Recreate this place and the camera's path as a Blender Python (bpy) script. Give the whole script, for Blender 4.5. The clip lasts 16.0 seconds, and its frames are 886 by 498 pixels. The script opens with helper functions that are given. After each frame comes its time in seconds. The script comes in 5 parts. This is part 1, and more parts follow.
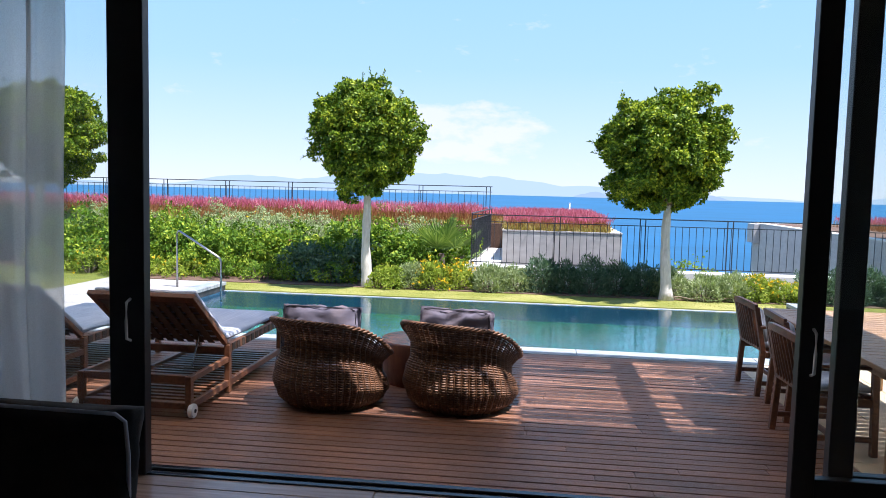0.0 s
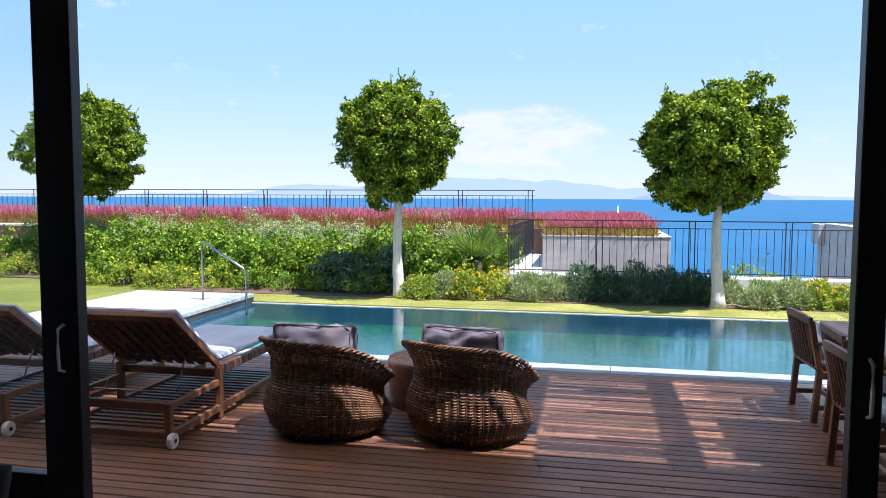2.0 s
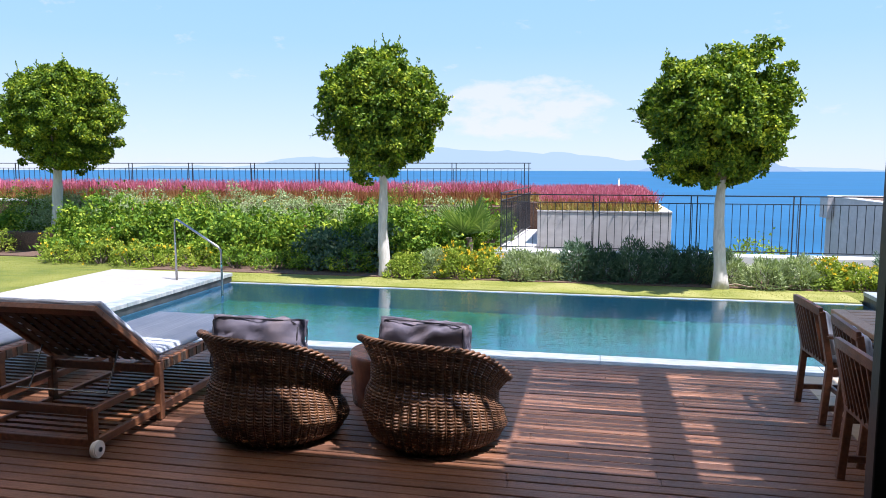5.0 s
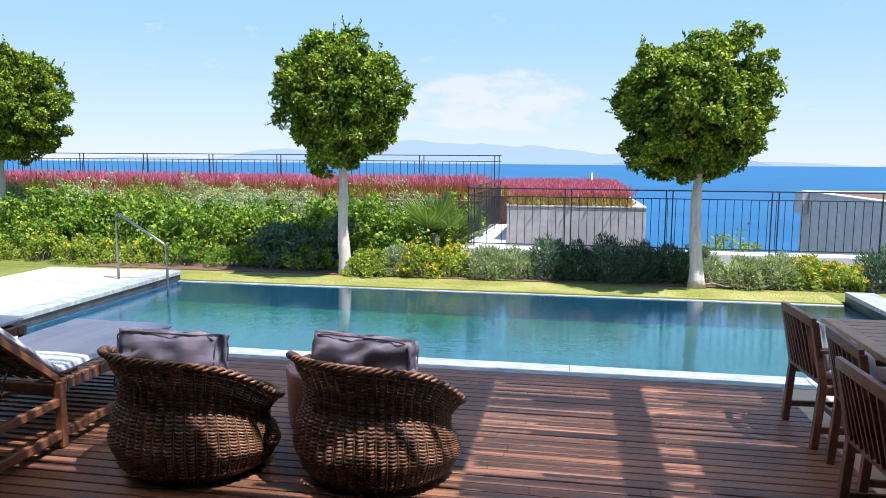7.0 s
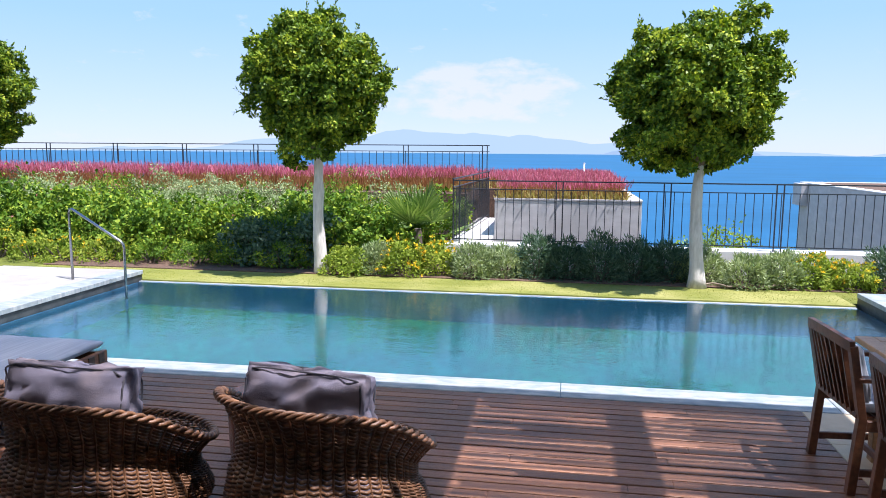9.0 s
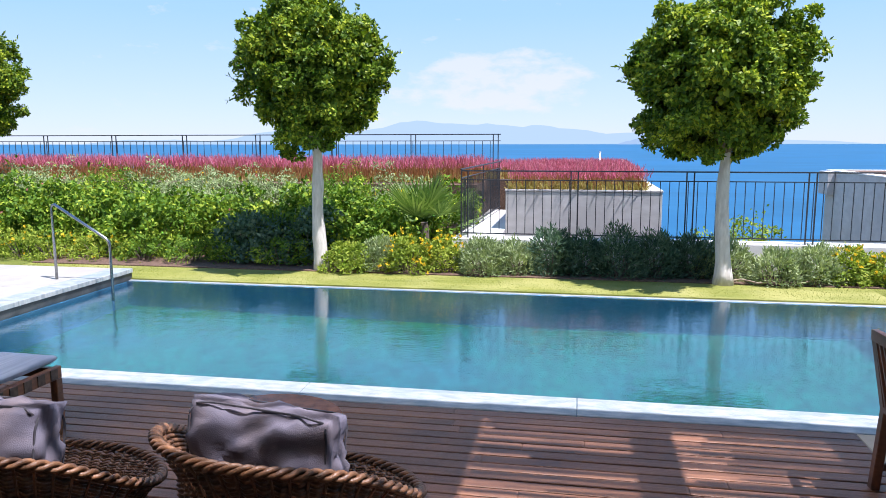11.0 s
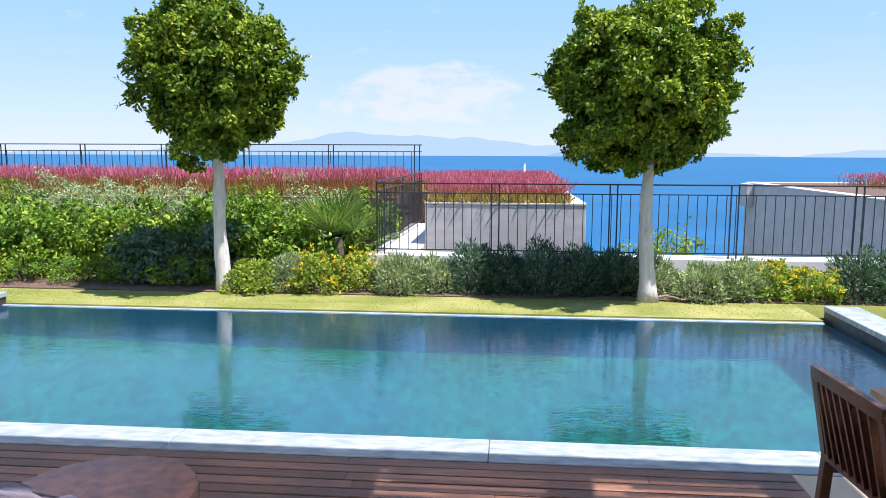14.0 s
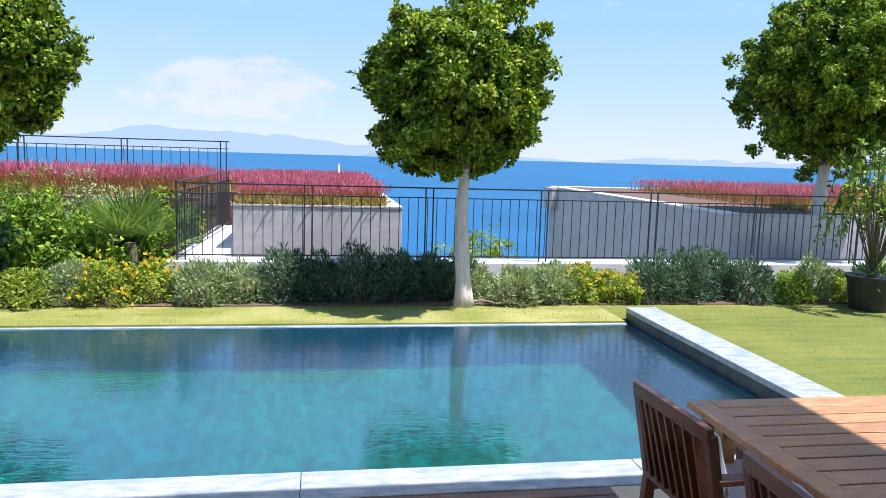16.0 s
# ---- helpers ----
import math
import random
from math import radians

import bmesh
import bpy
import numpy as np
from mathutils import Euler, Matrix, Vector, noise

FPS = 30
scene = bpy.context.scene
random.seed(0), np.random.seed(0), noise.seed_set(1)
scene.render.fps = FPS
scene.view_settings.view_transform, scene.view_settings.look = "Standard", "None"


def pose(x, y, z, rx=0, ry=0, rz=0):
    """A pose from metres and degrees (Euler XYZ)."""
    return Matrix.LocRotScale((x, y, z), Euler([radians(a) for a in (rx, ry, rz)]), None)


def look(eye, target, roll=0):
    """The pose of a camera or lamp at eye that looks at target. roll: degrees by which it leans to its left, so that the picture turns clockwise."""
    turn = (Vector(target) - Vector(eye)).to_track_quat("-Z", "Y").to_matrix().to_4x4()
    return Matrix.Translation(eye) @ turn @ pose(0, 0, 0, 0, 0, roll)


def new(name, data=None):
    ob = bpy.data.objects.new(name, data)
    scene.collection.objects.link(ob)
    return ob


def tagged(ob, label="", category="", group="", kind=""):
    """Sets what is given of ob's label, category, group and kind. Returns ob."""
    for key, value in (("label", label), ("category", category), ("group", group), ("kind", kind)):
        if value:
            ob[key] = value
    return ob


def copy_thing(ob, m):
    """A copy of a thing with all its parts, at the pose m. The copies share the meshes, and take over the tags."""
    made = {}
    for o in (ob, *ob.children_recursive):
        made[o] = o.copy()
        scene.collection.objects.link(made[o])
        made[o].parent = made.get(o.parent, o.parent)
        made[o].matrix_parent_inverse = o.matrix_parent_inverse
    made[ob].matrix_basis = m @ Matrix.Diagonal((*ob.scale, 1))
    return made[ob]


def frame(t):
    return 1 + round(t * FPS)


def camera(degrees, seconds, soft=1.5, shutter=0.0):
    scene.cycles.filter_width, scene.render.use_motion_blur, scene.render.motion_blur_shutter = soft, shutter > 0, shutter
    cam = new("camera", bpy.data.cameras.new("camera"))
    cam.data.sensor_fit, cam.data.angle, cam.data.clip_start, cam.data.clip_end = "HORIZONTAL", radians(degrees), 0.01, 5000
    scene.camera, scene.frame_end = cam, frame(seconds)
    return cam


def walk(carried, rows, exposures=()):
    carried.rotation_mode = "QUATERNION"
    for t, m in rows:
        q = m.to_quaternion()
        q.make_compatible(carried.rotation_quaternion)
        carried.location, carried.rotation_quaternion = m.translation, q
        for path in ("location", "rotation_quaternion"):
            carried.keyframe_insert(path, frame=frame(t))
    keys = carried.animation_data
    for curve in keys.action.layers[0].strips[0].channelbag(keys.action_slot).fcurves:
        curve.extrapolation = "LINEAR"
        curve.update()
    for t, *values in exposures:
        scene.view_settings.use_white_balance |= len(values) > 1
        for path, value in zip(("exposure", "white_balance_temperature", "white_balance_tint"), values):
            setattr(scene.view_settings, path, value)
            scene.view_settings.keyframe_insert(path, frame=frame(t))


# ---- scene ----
cam = camera(61.9, 16.0, soft=0.6)
PATH = [
    (0, (2.997, -1.187, 1.79), (2.756, 0.792, 1.631), 1.4),
    (0.5, (3.098, -1.022, 1.79), (2.814, 0.951, 1.626), 1.2),
    (1, (3.242, -0.87, 1.797), (2.903, 1.093, 1.619), 0.7),
    (1.5, (3.312, -0.684, 1.791), (2.939, 1.274, 1.618), 0.4),
    (2, (3.31, -0.511, 1.785), (2.916, 1.444, 1.639), 0.2),
    (2.5, (3.27, -0.306, 1.768), (2.873, 1.644, 1.562), 0.1),
    (3, (3.303, -0.193, 1.774), (2.898, 1.752, 1.541), 0.1),
    (3.5, (3.393, -0.105, 1.792), (2.969, 1.837, 1.568), 0.0),
    (4, (3.488, -0.014, 1.81), (3.047, 1.925, 1.593), -0.1),
    (6.5, (3.433, 0.641, 1.797), (3.092, 2.598, 1.565), 0.4),
    (7, (3.508, 0.858, 1.794), (3.168, 2.814, 1.555), 0.4),
    (7.5, (3.566, 1.069, 1.781), (3.225, 3.024, 1.532), 0.2),
    (8, (3.541, 1.264, 1.786), (3.213, 3.22, 1.529), 0.3),
    (8.5, (3.505, 1.457, 1.81), (3.192, 3.415, 1.549), 0.5),
    (11, (3.492, 2.304, 1.773), (3.138, 4.251, 1.483), -0.1),
    (11.5, (3.388, 2.439, 1.771), (3.03, 4.386, 1.483), 0.2),
    (12, (3.394, 2.517, 1.77), (3.015, 4.46, 1.486), 0.2),
    (12.5, (3.505, 2.55, 1.798), (3.097, 4.487, 1.514), -0.0),
    (13, (3.548, 2.684, 1.799), (3.166, 4.627, 1.518), -0.1),
    (13.5, (3.597, 2.825, 1.78), (3.308, 4.785, 1.506), -0.0),
    (14, (3.613, 2.933, 1.763), (3.441, 4.909, 1.503), 0.2),
    (14.5, (3.566, 3.069, 1.787), (3.526, 5.053, 1.539), 0.7),
    (15, (3.546, 3.208, 1.783), (3.646, 5.192, 1.544), 1.0),
    (15.5, (3.577, 3.288, 1.777), (3.809, 5.26, 1.536), 1.5),
    (16, (3.626, 3.318, 1.781), (3.95, 5.275, 1.528), 1.7),
]
walk(cam, [(t, look(eye, target, roll)) for t, eye, target, roll in PATH], [(0, 1.2, 5900, 20), (4, 1.1, 5850, 20), (16, 1.04, 5800, 20)])

# ---- world, sun ----
SUN_EL, SUN_AZ = radians(68), radians(-24)          # height; turn from +x towards +y
sun_to = Vector((math.cos(SUN_EL) * math.cos(SUN_AZ), math.cos(SUN_EL) * math.sin(SUN_AZ), math.sin(SUN_EL)))
sun = new("sun", bpy.data.lights.new("sun", "SUN"))
sun.data.energy, sun.data.angle, sun.data.color = 5.0, radians(0.55), (1.0, 0.95, 0.87)
sun.matrix_world = look(sun_to * 40, (0, 0, 0))

world = bpy.data.worlds.new("sky")
scene.world = world
world.use_nodes = True
wn, wl = world.node_tree.nodes, world.node_tree.links
wn.clear()
w_out, w_bg, w_sky = wn.new("ShaderNodeOutputWorld"), wn.new("ShaderNodeBackground"), wn.new("ShaderNodeTexSky")
w_sky.sky_type, w_sky.sun_disc = "NISHITA", False
w_sky.sun_elevation, w_sky.sun_rotation = SUN_EL, math.pi / 2 - SUN_AZ
w_sky.altitude, w_sky.air_density, w_sky.dust_density, w_sky.ozone_density = 0, 1.0, 0.1, 4.0
w_bg.inputs["Strength"].default_value = 0.1
# hazy summer gradient and one bank of thin cloud low over the sea
w_geo, w_sep = wn.new("ShaderNodeTexCoord"), wn.new("ShaderNodeSeparateXYZ")
wl.new(w_geo.outputs["Generated"], w_sep.inputs["Vector"])


def w_math(kind, a, b):
    node = wn.new("ShaderNodeMath")
    node.operation = kind
    for socket, value in zip(node.inputs, (a, b)):
        if isinstance(value, (int, float)):
            socket.default_value = value
        else:
            wl.new(value, socket)
    return node.outputs["Value"]


w_grad = wn.new("ShaderNodeValToRGB")
w_grad.color_ramp.elements[0].position, w_grad.color_ramp.elements[0].color = 0.0, (0.68, 0.78, 0.87, 1)
w_grad.color_ramp.elements[1].position, w_grad.color_ramp.elements[1].color = 1.0, (0.24, 0.44, 0.84, 1)
for position, colour in ((0.07, (0.57, 0.73, 0.87, 1)), (0.16, (0.42, 0.67, 0.87, 1)), (0.32, (0.34, 0.64, 0.9, 1))):
    w_grad.color_ramp.elements.new(position).color = colour
wl.new(w_sep.outputs["Z"], w_grad.inputs["Fac"])
w_gain = wn.new("ShaderNodeMix")
w_gain.data_type, w_gain.blend_type = "RGBA", "MULTIPLY"
w_gain.inputs["Factor"].default_value, w_gain.inputs["B"].default_value = 1.0, (5.2, 5.2, 5.2, 1)
w_gain.clamp_result = False
wl.new(w_grad.outputs["Color"], w_gain.inputs["A"])
w_haze = wn.new("ShaderNodeMix")
w_haze.data_type = "RGBA"
w_haze.inputs["Factor"].default_value = 0.85
wl.new(w_sky.outputs["Color"], w_haze.inputs["A"])
wl.new(w_gain.outputs["Result"], w_haze.inputs["B"])
w_map, w_noise = wn.new("ShaderNodeMapping"), wn.new("ShaderNodeTexNoise")
w_map.inputs["Scale"].default_value = (13.0, 13.0, 30.0)
w_noise.inputs["Scale"].default_value, w_noise.inputs["Detail"].default_value, w_noise.inputs["Roughness"].default_value = 1.3, 10, 0.6
wl.new(w_geo.outputs["Generated"], w_map.inputs["Vector"])
wl.new(w_map.outputs["Vector"], w_noise.inputs["Vector"])
w_across = w_math("DIVIDE", w_math("ADD", w_sep.outputs["X"], 0.1), 0.17)
w_up = w_math("DIVIDE", w_math("SUBTRACT", w_sep.outputs["Z"], 0.075), 0.05)
w_bank = w_math("MAXIMUM", w_math("SUBTRACT", 1.0, w_math("ADD", w_math("MULTIPLY", w_across, w_across), w_math("MULTIPLY", w_up, w_up))), 0.0)
w_step = wn.new("ShaderNodeMapRange")
w_step.inputs["From Min"].default_value, w_step.inputs["From Max"].default_value = 0.63, 0.82
w_step.inputs["To Max"].default_value = 0.7
wl.new(w_math("ADD", w_noise.outputs["Fac"], w_math("MULTIPLY", w_bank, 0.36)), w_step.inputs["Value"])
w_mix = wn.new("ShaderNodeMix")
w_mix.data_type = "RGBA"
w_mix.inputs["B"].default_value = (4.5, 4.5, 4.65, 1)
wl.new(w_step.outputs["Result"], w_mix.inputs["Factor"])
wl.new(w_haze.outputs["Result"], w_mix.inputs["A"])
wl.new(w_mix.outputs["Result"], w_bg.inputs["Color"])
wl.new(w_bg.outputs["Background"], w_out.inputs["Surface"])


# ---- materials ----
def material(name, low, high, rough=0.6, scale=8.0, stretch=(1, 1, 1), bump=0.2, bump_scale=60.0, metal=0.0, vary=0.0, island=False,
             stain=None, stain_scale=1.2, spec=0.5, ripple_flecks=0.0):
    """A surface with a grain between two colours, large stains, fine relief and, with vary, a change of tone from piece
    to piece. It can add light and dark cells that paint ripple light into the colour.
    """
    m = bpy.data.materials.new(name)
    m.use_nodes = True
    n, l = m.node_tree.nodes, m.node_tree.links
    b = n["Principled BSDF"]
    b.inputs["Roughness"].default_value, b.inputs["Metallic"].default_value = rough, metal
    b.inputs["Specular IOR Level"].default_value = spec
    tc, mp = n.new("ShaderNodeTexCoord"), n.new("ShaderNodeMapping")
    mp.inputs["Scale"].default_value = stretch
    geo = n.new("ShaderNodeNewGeometry")
    info = n.new("ShaderNodeObjectInfo")
    l.new(geo.outputs["Position"], mp.inputs["Vector"])
    tex = n.new("ShaderNodeTexNoise")
    tex.inputs["Scale"].default_value, tex.inputs["Detail"].default_value = scale, 6
    l.new(mp.outputs["Vector"], tex.inputs["Vector"])
    ramp = n.new("ShaderNodeValToRGB")
    ramp.color_ramp.elements[0].position, ramp.color_ramp.elements[1].position = 0.3, 0.7
    ramp.color_ramp.elements[0].color, ramp.color_ramp.elements[1].color = (*low, 1), (*high, 1)
    l.new(tex.outputs["Fac"], ramp.inputs["Fac"])
    colour = ramp.outputs["Color"]
    if stain:
        t2, r2, mx = n.new("ShaderNodeTexNoise"), n.new("ShaderNodeValToRGB"), n.new("ShaderNodeMix")
        t2.inputs["Scale"].default_value, t2.inputs["Detail"].default_value = stain_scale, 5
        r2.color_ramp.elements[0].position, r2.color_ramp.elements[1].position = 0.45, 0.75
        mx.data_type = "RGBA"
        mx.inputs["B"].default_value = (*stain, 1)
        l.new(geo.outputs["Position"], t2.inputs["Vector"])
        l.new(t2.outputs["Fac"], r2.inputs["Fac"])
        l.new(r2.outputs["Color"], mx.inputs["Factor"])
        l.new(colour, mx.inputs["A"])
        colour = mx.outputs["Result"]
    if vary:
        hs, mr = n.new("ShaderNodeHueSaturation"), n.new("ShaderNodeMapRange")
        mr.inputs["To Min"].default_value, mr.inputs["To Max"].default_value = 1 - vary, 1 + vary
        l.new(geo.outputs["Random Per Island"] if island else info.outputs["Random"], mr.inputs["Value"])
        l.new(mr.outputs["Result"], hs.inputs["Value"])
        l.new(colour, hs.inputs["Color"])
        colour = hs.outputs["Color"]
    if ripple_flecks:
        cell, tone, hs = n.new("ShaderNodeTexVoronoi"), n.new("ShaderNodeMapRange"), n.new("ShaderNodeHueSaturation")
        cell.inputs["Scale"].default_value = ripple_flecks
        tone.inputs["To Min"].default_value, tone.inputs["To Max"].default_value = 0.35, 1.75
        l.new(geo.outputs["Position"], cell.inputs["Vector"])
        l.new(cell.outputs["Color"], tone.inputs["Value"])
        l.new(tone.outputs["Result"], hs.inputs["Value"])
        l.new(colour, hs.inputs["Color"])
        colour = hs.outputs["Color"]
    l.new(colour, b.inputs["Base Color"])
    if bump:
        t3, bp = n.new("ShaderNodeTexNoise"), n.new("ShaderNodeBump")
        t3.inputs["Scale"].default_value, t3.inputs["Detail"].default_value = bump_scale, 4
        l.new(mp.outputs["Vector"], t3.inputs["Vector"])
        bp.inputs["Strength"].default_value, bp.inputs["Distance"].default_value = bump, 0.01
        l.new(t3.outputs["Fac"], bp.inputs["Height"])
        l.new(bp.outputs["Normal"], b.inputs["Normal"])
    return m


def leaf_material(name, dark, mid, light, glow=0.35, rough=0.6):
    """Leaves: three tones from leaf to leaf, part of the light passing through."""
    m = bpy.data.materials.new(name)
    m.use_nodes = True
    n, l = m.node_tree.nodes, m.node_tree.links
    b, out = n["Principled BSDF"], n["Material Output"]
    geo, ramp = n.new("ShaderNodeNewGeometry"), n.new("ShaderNodeValToRGB")
    ramp.color_ramp.elements[0].color, ramp.color_ramp.elements[1].color = (*dark, 1), (*light, 1)
    ramp.color_ramp.elements.new(0.55).color = (*mid, 1)
    tex, add = n.new("ShaderNodeTexNoise"), n.new("ShaderNodeMath")
    tex.inputs["Scale"].default_value = 2.5
    add.operation = "MULTIPLY_ADD"
    add.inputs[1].default_value = 0.6
    shift = n.new("ShaderNodeMath")
    shift.operation = "MULTIPLY_ADD"
    shift.inputs[1].default_value, shift.inputs[2].default_value = 0.9, -0.25
    l.new(geo.outputs["Position"], tex.inputs["Vector"])
    l.new(tex.outputs["Fac"], shift.inputs[0])
    l.new(geo.outputs["Random Per Island"], add.inputs[0])
    l.new(shift.outputs["Value"], add.inputs[2])
    l.new(add.outputs["Value"], ramp.inputs["Fac"])
    tr, mix, gain = n.new("ShaderNodeBsdfTranslucent"), n.new("ShaderNodeMixShader"), n.new("ShaderNodeMix")
    gain.data_type, gain.blend_type = "RGBA", "MULTIPLY"
    gain.inputs["Factor"].default_value, gain.inputs["B"].default_value = 1, (1.5, 1.6, 0.7, 1)
    l.new(ramp.outputs["Color"], b.inputs["Base Color"])
    l.new(ramp.outputs["Color"], gain.inputs["A"])
    l.new(gain.outputs["Result"], tr.inputs["Color"])
    b.inputs["Roughness"].default_value = rough
    b.inputs["Specular IOR Level"].default_value = 0.16
    mix.inputs["Fac"].default_value = glow
    l.new(b.outputs["BSDF"], mix.inputs[1])
    l.new(tr.outputs["BSDF"], mix.inputs[2])
    l.new(mix.outputs["Shader"], out.inputs["Surface"])
    return m


def glass_material(name, ior, colour):
    m = bpy.data.materials.new(name)
    m.use_nodes = True
    b = m.node_tree.nodes["Principled BSDF"]
    b.inputs["Base Color"].default_value = (*colour, 1)
    b.inputs["Transmission Weight"].default_value, b.inputs["IOR"].default_value, b.inputs["Roughness"].default_value = 1, ior, 0.0
    return m


def water_material(name, colour, gloss, wave):
    """Clear water: refraction below, mirrored sky and garden above, low swell and fine ripples."""
    m = bpy.data.materials.new(name)
    m.use_nodes = True
    n, l = m.node_tree.nodes, m.node_tree.links
    n.remove(n["Principled BSDF"])
    below, above, mix, fr = n.new("ShaderNodeBsdfRefraction"), n.new("ShaderNodeBsdfGlossy"), n.new("ShaderNodeMixShader"), n.new("ShaderNodeFresnel")
    below.inputs["Color"].default_value, below.inputs["IOR"].default_value, below.inputs["Roughness"].default_value = (*colour, 1), 1.33, 0.0
    above.inputs["Color"].default_value, above.inputs["Roughness"].default_value = (1, 1, 1, 1), 0.0
    fr.inputs["IOR"].default_value = gloss
    geo, mp, bp = n.new("ShaderNodeNewGeometry"), n.new("ShaderNodeMapping"), n.new("ShaderNodeBump")
    mp.inputs["Scale"].default_value = (0.85, 1.9, 1.0)
    swell, ripple, total = n.new("ShaderNodeTexNoise"), n.new("ShaderNodeTexNoise"), n.new("ShaderNodeMath")
    swell.inputs["Scale"].default_value, swell.inputs["Detail"].default_value = 1.8, 2
    ripple.inputs["Scale"].default_value, ripple.inputs["Detail"].default_value = 16.0, 3
    total.operation = "MULTIPLY_ADD"
    total.inputs[1].default_value = 0.7
    l.new(geo.outputs["Position"], mp.inputs["Vector"])
    l.new(mp.outputs["Vector"], swell.inputs["Vector"])
    l.new(mp.outputs["Vector"], ripple.inputs["Vector"])
    l.new(ripple.outputs["Fac"], total.inputs[0])
    l.new(swell.outputs["Fac"], total.inputs[2])
    l.new(total.outputs["Value"], bp.inputs["Height"])
    bp.inputs["Strength"].default_value, bp.inputs["Distance"].default_value = wave, 0.05
    for node in (below, above, fr):
        l.new(bp.outputs["Normal"], node.inputs["Normal"])
    l.new(fr.outputs["Fac"], mix.inputs["Fac"])
    l.new(below.outputs["BSDF"], mix.inputs[1])
    l.new(above.outputs["BSDF"], mix.inputs[2])
    l.new(mix.outputs["Shader"], n["Material Output"].inputs["Surface"])
    return m


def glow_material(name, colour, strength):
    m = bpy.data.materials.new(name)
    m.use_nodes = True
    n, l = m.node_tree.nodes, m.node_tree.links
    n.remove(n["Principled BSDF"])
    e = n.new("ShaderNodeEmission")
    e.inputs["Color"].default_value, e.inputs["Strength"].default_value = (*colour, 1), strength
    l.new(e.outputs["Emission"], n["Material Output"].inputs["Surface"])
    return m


def sheer_material(name, colour, open_weave=1.0):
    """Thin curtain cloth: part of the light passes, part glows through."""
    m = bpy.data.materials.new(name)
    m.use_nodes = True
    n, l = m.node_tree.nodes, m.node_tree.links
    tr, clear, mix, mix2 = n.new("ShaderNodeBsdfTranslucent"), n.new("ShaderNodeBsdfTransparent"), n.new("ShaderNodeMixShader"), n.new("ShaderNodeMixShader")
    geo, tex, ramp = n.new("ShaderNodeNewGeometry"), n.new("ShaderNodeTexNoise"), n.new("ShaderNodeMapRange")
    tex.inputs["Scale"].default_value = 160
    ramp.inputs["To Min"].default_value, ramp.inputs["To Max"].default_value = 0.38 * open_weave, 0.58 * open_weave
    l.new(geo.outputs["Position"], tex.inputs["Vector"])
    l.new(tex.outputs["Fac"], ramp.inputs["Value"])
    n["Principled BSDF"].inputs["Base Color"].default_value = (*colour, 1)
    n["Principled BSDF"].inputs["Roughness"].default_value = 0.9
    tr.inputs["Color"].default_value = (*colour, 1)
    mix.inputs["Fac"].default_value = 0.85
    l.new(n["Principled BSDF"].outputs["BSDF"], mix.inputs[1])
    l.new(tr.outputs["BSDF"], mix.inputs[2])
    l.new(ramp.outputs["Result"], mix2.inputs["Fac"])
    l.new(mix.outputs["Shader"], mix2.inputs[1])
    l.new(clear.outputs["BSDF"], mix2.inputs[2])
    l.new(mix2.outputs["Shader"], n["Material Output"].inputs["Surface"])
    return m


SHEER = sheer_material("sheer_curtain", (0.85, 0.88, 0.9))
# cloth of an unseen canopy, added to let soft light onto the deck
CANVAS = sheer_material("pale_canvas", (0.86, 0.78, 0.68), 0.0)
DECK = material("deck_wood", (0.15, 0.063, 0.032), (0.28, 0.132, 0.07), 0.42, 5, (0.5, 9, 9), 0.35, 40, vary=0.24, stain=(0.1, 0.05, 0.034))
TEAK = material("oiled_teak", (0.13, 0.05, 0.022), (0.25, 0.105, 0.045), 0.42, 9, (4, 1, 4), 0.25, 50, vary=0.15, stain=(0.1, 0.042, 0.022))
CHAIR_TEAK = material("dark_oiled_teak", (0.085, 0.03, 0.015), (0.17, 0.066, 0.03), 0.42, 9, (4, 1, 4), 0.25, 50, vary=0.15, stain=(0.07, 0.028, 0.016))
TABLE_WOOD = material("table_teak", (0.28, 0.14, 0.058), (0.42, 0.23, 0.1), 0.4, 9, (1, 5, 5), 0.25, 50, vary=0.12, stain=(0.24, 0.12, 0.055))
WICKER = material("wicker", (0.075, 0.033, 0.016), (0.2, 0.095, 0.042), 0.45, 30, (1, 1, 1), 0.3, 140, vary=0.3, island=True)
STRAP = material("webbing", (0.07, 0.045, 0.03), (0.12, 0.085, 0.06), 0.8, 40, bump=0.3, bump_scale=300)
GREY_CLOTH = material("grey_cushion_cloth", (0.075, 0.07, 0.1), (0.15, 0.138, 0.18), 0.85, 6, bump=0.3, bump_scale=260, stain=(0.16, 0.13, 0.14), stain_scale=5)
PIPING = material("dark_piping", (0.03, 0.028, 0.035), (0.05, 0.045, 0.055), 0.8, 30)
PALE_CLOTH = material("pale_striped_cloth", (0.38, 0.42, 0.5), (0.52, 0.56, 0.63), 0.85, 7, (9, 0.3, 1), 0.25, 220, stain=(0.32, 0.37, 0.47), stain_scale=3)
WHITE_PLASTIC = material("white_plastic", (0.72, 0.7, 0.66), (0.8, 0.79, 0.76), 0.4, 10, bump=0.05)
STEEL = material("brushed_steel", (0.24, 0.25, 0.27), (0.34, 0.35, 0.37), 0.22, 30, metal=1.0, bump=0.05)
IRON = material("dark_painted_iron", (0.018, 0.022, 0.028), (0.035, 0.04, 0.048), 0.45, 20, bump=0.15)
SILL = material("anodised_sill", (0.03, 0.032, 0.04), (0.05, 0.052, 0.062), 0.16, 20, metal=0.8, bump=0.05)
